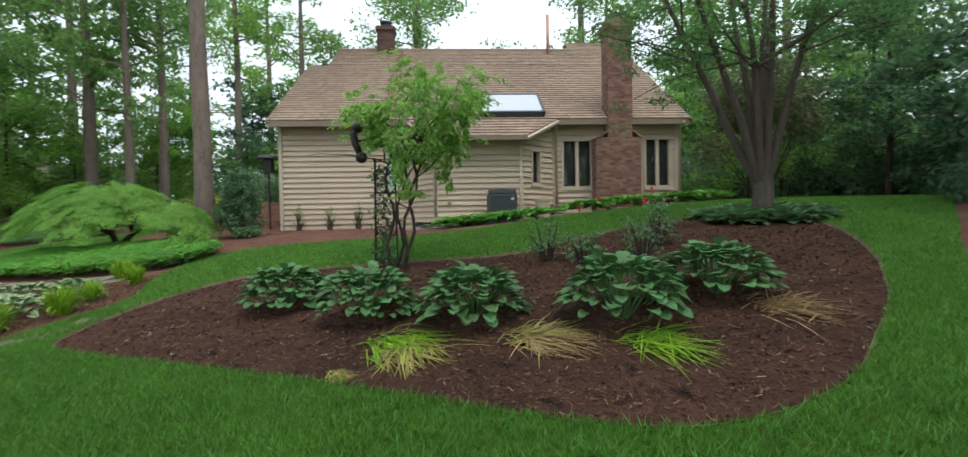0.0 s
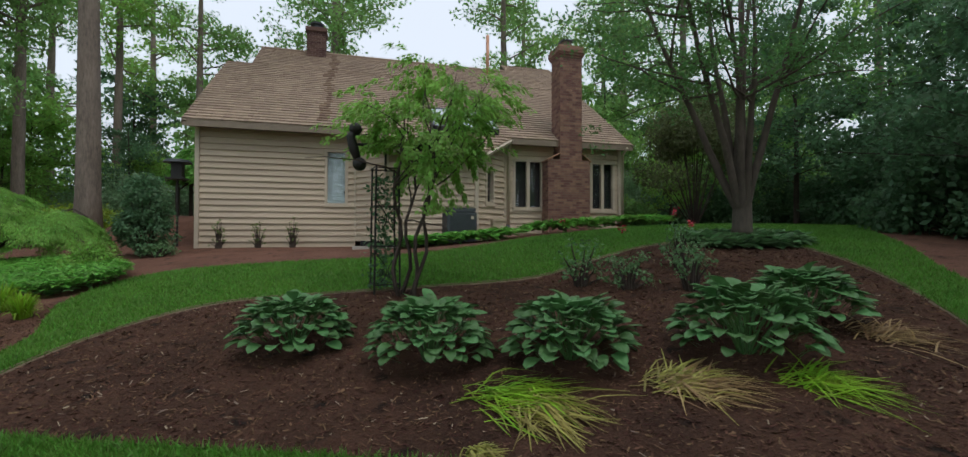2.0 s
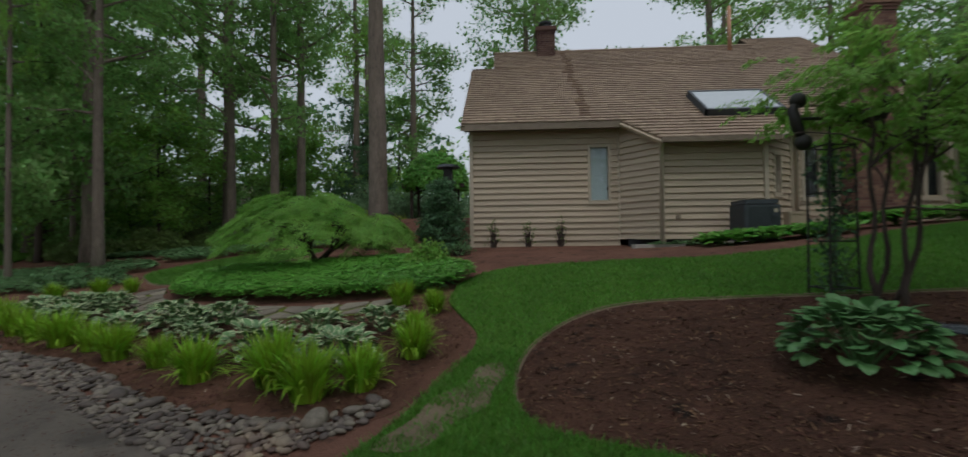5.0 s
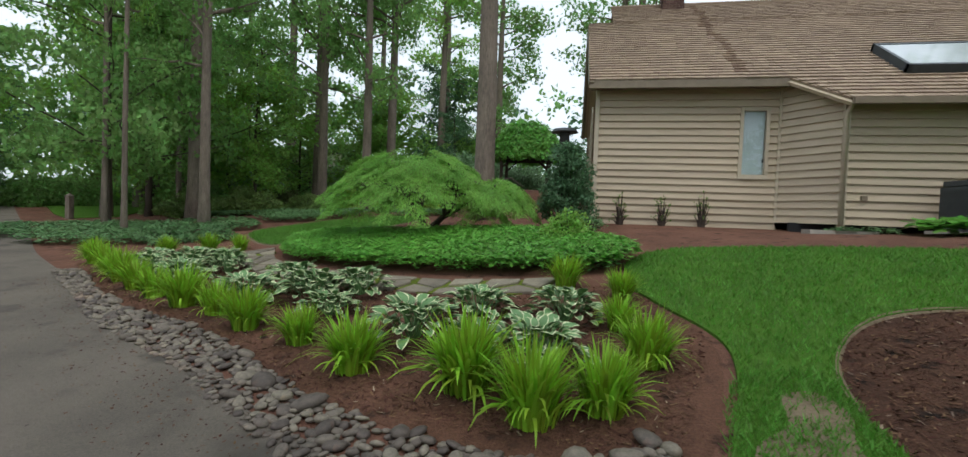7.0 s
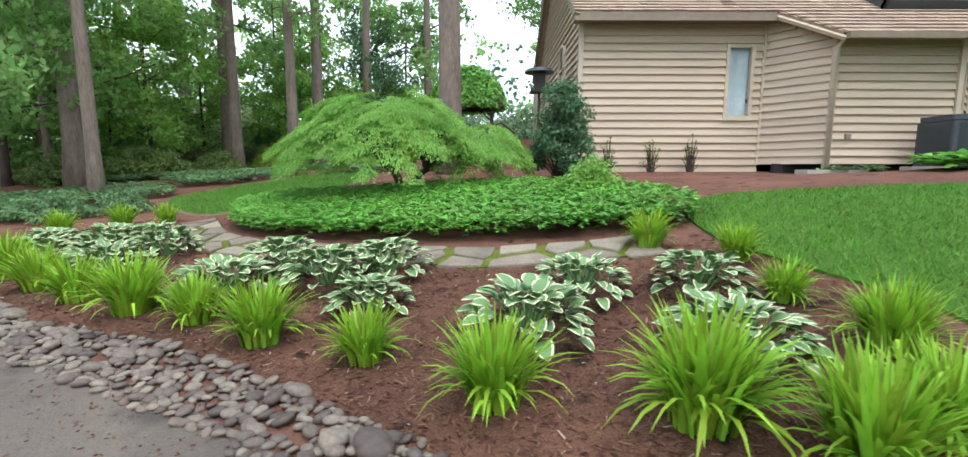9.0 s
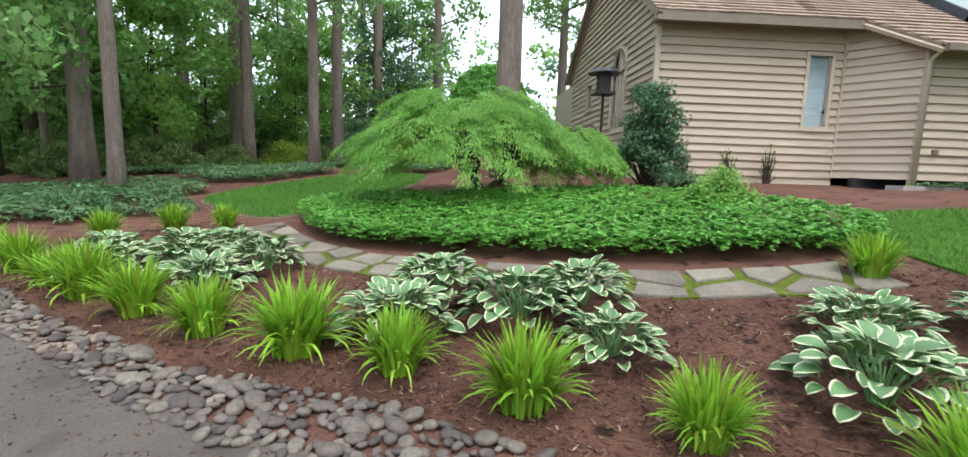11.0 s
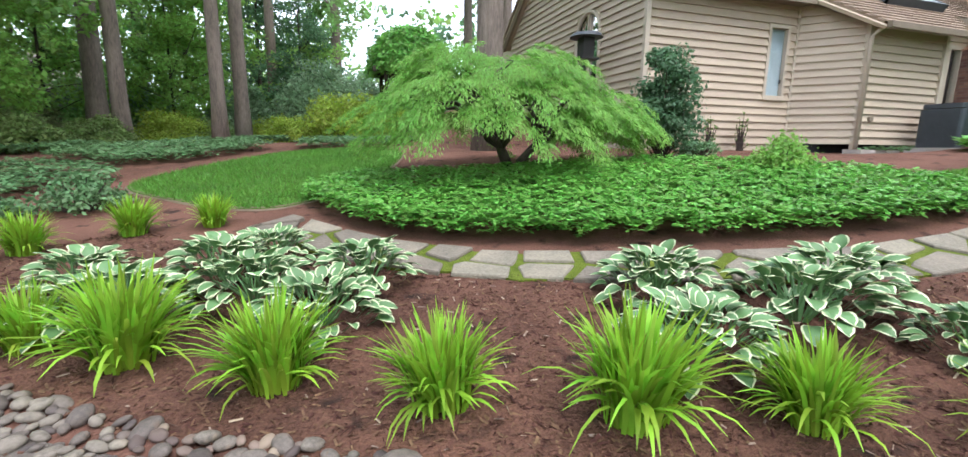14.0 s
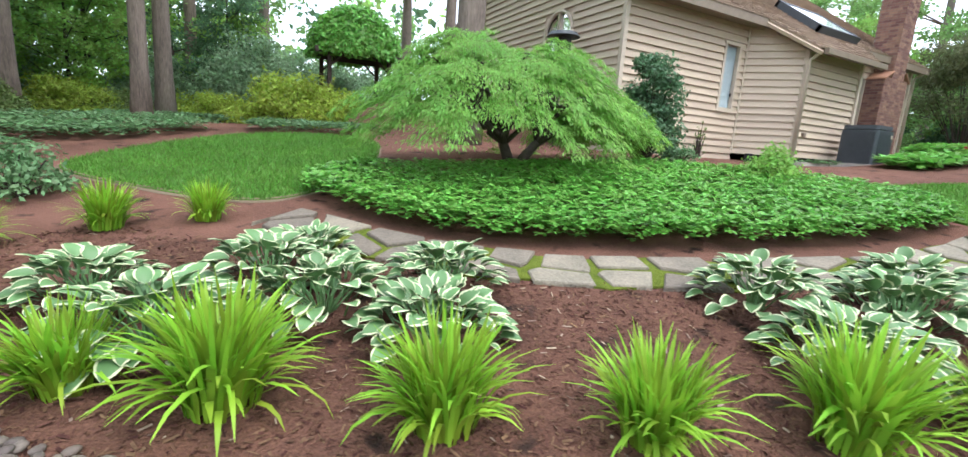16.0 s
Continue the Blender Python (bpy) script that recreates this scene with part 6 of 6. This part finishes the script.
def crape_myrtle():
    rnd = random.Random(15)
    rng = np.random.default_rng(15)
    x, y = 5.2, 7.65
    ob = thing("crape_myrtle", pose(x, y, gz(x, y)), "multi-stemmed tree with smooth tan bark and feathery canopy", "tree")
    wood, twigs = Geo(), Geo()
    wood.tube([(0, 0, -0.1), (0.02, 0, 0.25), (0.03, 0, 0.7), (0.02, 0, 1.05)], [0.22, 0.165, 0.15, 0.14], 14)
    cents, sizes = [], []
    for k in range(9):
        az = k * 0.698 + rnd.uniform(-0.25, 0.25)
        out = rnd.uniform(0.45, 0.6) if k in (4, 5) else rnd.uniform(0.04, 0.2)
        pts = limb_path((0.08 * math.cos(az), 0.08 * math.sin(az), 0.6), (out * math.cos(az), out * math.sin(az), 1), rnd.uniform(3.8, 5.2), 0.07, rnd, 9)
        part("stem", Geo().tube(pts, taper(0.075, 0.018, 10), 8, False), SMOOTH_BARK, ob, smooth=True)
        for j in range(5):
            b = pts[rnd.randint(4, 9)]
            a2 = az + rnd.uniform(-1.3, 1.3)
            br = limb_path(b, (math.cos(a2), math.sin(a2), rnd.uniform(0.0, 0.6)), rnd.uniform(1.2, 2.8), 0.2, rnd, 6)
            twigs.tube(br, taper(0.026, 0.006, 7), 5, False)
            for q in br[2:]:
                for _ in range(2):
                    cents.append(q + Vector((rnd.gauss(0, 0.3), rnd.gauss(0, 0.3), rnd.gauss(0, 0.25))))
                    sizes.append(rnd.uniform(0.25, 0.55))
    part("trunk", wood, SMOOTH_BARK, ob, smooth=True)
    tagged(part("twiggery", twigs, SMOOTH_BARK, ob, smooth=True), kind="stuff")
    pts, d = blob_points(np.array([list(c) for c in cents]), np.array(sizes), 21000, rng, 0.1, 0.5)
    part("crown", quads_mesh("crown", leaf_quads(pts, 0.085, rng, 0.45, 0.6), L_SHADE), L_SHADE, ob)


crape_myrtle()


def put(ob, x, y, turn=0.0, s=1.0, lift=0.0):
    ob.matrix_basis = pose(x, y, gz(x, y) + lift, 0, 0, turn)
    ob.scale = (s, s, s)
    return ob


put(shrub(1, 0.62, 0.6, 2.35, 8500, 0.075, L_DARK, "upright dark glossy holly at the house corner", "holly", name="holly", clumps=46), -6.05, 13.1)
put(shrub(2, 0.5, 0.45, 0.65, 2200, 0.06, L_BRIGHT, "low light green shrub beside the ground cover"), -6.0, 10.85)
put(shrub(3, 0.4, 0.35, 0.4, 900, 0.05, L_GREY, "low green shrub by the house corner"), -5.6, 12.7)
for k, (x, y) in enumerate(((-4.83, 14.3), (-3.9, 14.3), (-3.05, 14.3))):
    put(shrub(20 + k, 0.24, 0.14, 0.95, 95, 0.06, L_OLIVE, "small sparse climbing shrub against the clapboard wall", group="climbers on the wall", clumps=20), x, y)
for k, (x, y, h) in enumerate(((1.15, 5.9, 0.7), (1.55, 5.55, 0.65), (2.15, 5.25, 0.75), (2.7, 6.1, 0.8))):
    put(shrub(30 + k, 0.32, 0.3, h, 420, 0.045, L_GREY, "thin rose bush with a few red blooms in mulch", "rose bush", "rose bushes in the island bed", clumps=14, name="rose_bush"), x, y)
for k, (x, y, z) in enumerate(((1.5, 5.6, 0.68), (2.2, 5.3, 0.72), (2.65, 6.15, 0.75), (3.6, 11.75, 0.3), (3.72, 11.8, 0.32))):
    rng = np.random.default_rng(90 + k)
    p = rng.normal(0, 0.022, (30, 3))
    fl = tagged(part("rose_bloom", quads_mesh("rose_bloom", leaf_quads(p, 0.035, rng, 0.8, 0.6), FLOWER), FLOWER), "red rose bloom on a thin stem", "flower", "red blooms")
    fl.location = (x, y, gz(x, y) + z)

RHODO = "large dark rhododendron mass at the lawn's edge"
rh = shrub(40, 2.0, 1.8, 2.6, 9000, 0.16, L_DARK, RHODO, "rhododendron", "dark shrubs beyond the lawn", clumps=34, name="rhododendron")
put(rh, 11.6, 8.0)
for x, y, s, t in ((13.8, 10.5, 1.1, 40), (15.5, 15.0, 1.0, 90), (16.5, 19.5, 1.1, 130), (13.0, 20.5, 0.8, 200), (11.0, 5.0, 0.9, 260), (16.0, 11, 1.3, 20), (10.0, 2.6, 0.9, 70), (18.5, 16, 1.2, 10), (8.0, 1.0, 0.7, 150)):
    c = copy_thing(rh, pose(x, y, gz(x, y) - 0.1, 0, 0, t))
    c.scale = (s, s, s)
az = shrub(41, 1.6, 1.3, 1.6, 6500, 0.11, L_YELLOW, "spreading yellow-green azalea at the wood's edge", "azalea", "azaleas at the wood's edge", name="azalea")
put(az, -11.0, 20.9)
for x, y, s, t in ((-9.7, 22.3, 0.9, 200), (-12.9, 25.0, 0.75, 50), (-16.2, 25.2, 0.7, 120), (-13.6, 27.2, 0.8, 10), (-17.0, 26.0, 0.9, 80)):
    c = copy_thing(az, pose(x, y, gz(x, y) - 0.05, 0, 0, t))
    c.scale = (s, s, s)
put(shrub(42, 1.2, 1.0, 1.3, 4000, 0.1, L_RED, "bronze-leaved shrub under the trees", "shrub"), -19.8, 24.0)
wd = shrub(43, 1.8, 1.5, 1.7, 5500, 0.15, L_WOOD, "loose green woodland shrub", "shrub", "woodland shrubs", name="woodland_shrub")
put(wd, -22.0, 20.5)
for x, y, s, t in ((-31, 30.5, 1.4, 40), (-36, 27.5, 1.3, 100), (-38, 34, 1.4, 0), (-42, 30, 1.4, 0), (-20.5, 26.5, 1.1, 120), (-24, 28, 1.2, 180), (-14.5, 33, 1.3, 240), (8.0, 15.5, 0.7, 40), (8.6, 19, 0.9, 0), (-18.3, 29.5, 1.2, 0), (-6.6, 24.3, 0.85, 30), (-8.9, 22.9, 0.6, 0), (-7.2, 21.2, 0.5, 90), (-11.5, 26.5, 0.8, 0)):
    c = copy_thing(wd, pose(x, y, gz(x, y) - 0.05, 0, 0, t))
    c.scale = (s, s, s)
sv = shrub(47, 2.3, 2.0, 3.9, 15000, 0.13, L_SILVER, "tall grey-green evergreen shrub behind the azaleas", "shrub", "evergreen shrubs in the wood", clumps=44, name="evergreen_shrub")
put(sv, -11.8, 27.2)
for x, y, s, t in ((-15.2, 28.8, 0.8, 40), (-8.6, 29.4, 1.0, 120), (-19.5, 29.0, 0.9, 200), (-23.5, 25.5, 0.8, 300), (-5.6, 33.0, 1.2, 20), (13.8, 25.5, 1.0, 70), (10.6, 20.5, 0.8, 10)):
    c = copy_thing(sv, pose(x, y, gz(x, y) - 0.1, 0, 0, t))
    c.scale = (s, s, s)
ol = shrub(48, 1.7, 1.3, 1.15, 9000, 0.09, L_OLIVE, "low layered olive-green azalea under the trees", "azalea", "azaleas under the trees", clumps=34, name="azalea")
put(ol, -18.9, 20.2)
for x, y, s, t in ((-20.6, 19.0, 0.9, 70), (-17.6, 21.9, 0.8, 140), (-22.6, 20.6, 1.1, 30), (-15.7, 25.6, 0.9, 200), (-21.3, 23.2, 1.1, 10)):
    c = copy_thing(ol, pose(x, y, gz(x, y) - 0.05, 0, 0, t))
    c.scale = (s, s, s)
fill_rnd = random.Random(88)
for k in range(34):
    a = radians(20 + 150 * k / 33)
    r = fill_rnd.uniform(22, 33)
    x, y = -5 + r * 1.15 * math.cos(a), 11 + r * 0.85 * math.sin(a)
    if -6.5 < x < 9 and y < 29:
        continue
    c = copy_thing(fill_rnd.choice((wd, sv, wd)), pose(x, y, gz(x, y) - 0.1, 0, 0, fill_rnd.uniform(0, 360)))
    f = fill_rnd.uniform(0.8, 1.25)
    c.scale = (f, f, f)
put(shrub(44, 0.8, 0.7, 0.5, 2200, 0.07, L_GREY, "low dark shrub on the mulched bank", "shrub"), -15.4, 12.6)
put(shrub(46, 0.55, 0.5, 0.5, 1500, 0.06, L_GREY, "low green shrub at the edge of the small lawn", "shrub"), -14.3, 12.9)
put(shrub(45, 2.0, 1.8, 5.6, 16000, 0.1, L_RED, "bronze-green tree behind the house corner", "tree", base=1.2, name="small_tree"), 9.2, 13.6)


def vine_dome():
    x, y = -8.25, 26.2
    ob = thing("vine_arbor", pose(x, y, gz(x, y)), "timber arbor smothered in a dome of green vine", "arbor")
    for k, (dx, dy) in enumerate(((-1.1, -0.9), (1.1, -0.9), (-1.1, 0.9), (1.1, 0.9))):
        part("post", Geo().box(dx - 0.07, dx + 0.07, dy - 0.07, dy + 0.07, -0.1, 2.8), DARK_BARK, ob)
        part("brace", Geo().tube([(dx, dy, 2.3), (dx * 0.5, dy, 2.8)], 0.04, 5), DARK_BARK, ob)
    for dy in (-0.9, 0.9):
        part("beam", Geo().box(-1.6, 1.6, dy - 0.06, dy + 0.06, 2.75, 2.95), DARK_BARK, ob)
    rng = np.random.default_rng(7)
    n = 16000
    d = unit(rng.normal(size=(n, 3)))
    d[:, 2] = np.abs(d[:, 2])
    p = d * np.array([1.75, 1.6, 1.9]) * rng.uniform(0.86, 1.03, (n, 1)) + np.array([0, 0, 2.75])
    p += rng.normal(0, 0.05, (n, 3))
    part("vine", quads_mesh("vine", leaf_quads(p, 0.14, rng, 0.7, 0.3, out=d * 1.5), L_PACHY), L_PACHY, ob)


vine_dome()


def bird_feeder():
    x, y = -6.2, 15.6
    ob = thing("bird_feeder", pose(x, y, gz(x, y)), "dark bird feeder with a wide roof on a pole", "bird feeder")
    part("pole", Geo().tube([(0, 0, -0.1), (0, 0, 1.9)], 0.03, 8), BLACK_IRON, ob)
    part("roof", Geo().tube([(0, 0, 2.32), (0, 0, 2.4), (0, 0, 2.44)], [0.36, 0.3, 0.03], 16), METAL_GREY, ob)
    part("body", Geo().box(-0.13, 0.13, -0.13, 0.13, 1.9, 2.32), BLACK_IRON, ob)
    part("tray", Geo().box(-0.22, 0.22, -0.22, 0.22, 1.86, 1.9), BLACK_IRON, ob)


bird_feeder()


def drive_post(x, y):
    """A squat timber marker post beside the drive."""
    ob = thing("marker_post", pose(x, y, gz(x, y)), "weathered grey timber marker post beside the drive", "post")
    part("post", Geo().box(-0.09, 0.09, -0.09, 0.09, -0.1, 0.85), BARK, ob)
    part("cap", Geo().add([(-0.11, -0.11, 0.85), (0.11, -0.11, 0.85), (0.11, 0.11, 0.85), (-0.11, 0.11, 0.85), (0, 0, 0.95)], [(3, 2, 1, 0), (0, 1, 4), (1, 2, 4), (2, 3, 4), (3, 0, 4)]), BARK, ob)


drive_post(-24.0, 17.0)


def far_house(x, y, turn, wall_mat, roof_mat, label):
    ob = thing("house", pose(x, y, gz(x, y), 0, 0, turn), label, "house")
    part("wall", Geo().box(-5, 5, 0, 7, -0.5, 3.0), wall_mat, ob)
    rf = Geo().add([(-5.4, -0.5, 2.9), (5.4, -0.5, 2.9), (5.4, 3.5, 5.4), (-5.4, 3.5, 5.4), (-5.4, 7.5, 2.9), (5.4, 7.5, 2.9)], [(0, 1, 2, 3), (3, 2, 5, 4), (0, 3, 4), (1, 5, 2)])
    part("roof", rf, roof_mat, ob)
    for wx in (-3, 0, 3):
        w = part("window", Geo().box(wx - 0.6, wx + 0.6, -0.06, 0.02, 0.9, 2.2), TRIM, ob)
        part("pane", Geo().box(wx - 0.5, wx + 0.5, -0.08, -0.05, 1.0, 2.1), SKYGLASS, w)


SLATE = material("pale_grey_shingle", (0.4, 0.42, 0.45), (0.3, 0.32, 0.34), rough=0.9)
BLUEGREY = material("dark_blue_grey_siding", (0.08, 0.1, 0.13), (0.06, 0.075, 0.1), rough=0.8)
far_house(22.5, 30, -35, BLUEGREY, SLATE, "dark blue-grey neighbouring house with a pale roof")
far_house(-29, 37, 35, material("grey_green_siding", (0.2, 0.22, 0.2), (0.15, 0.17, 0.15), rough=0.9), BROWN, "neighbouring house half hidden in the wood")
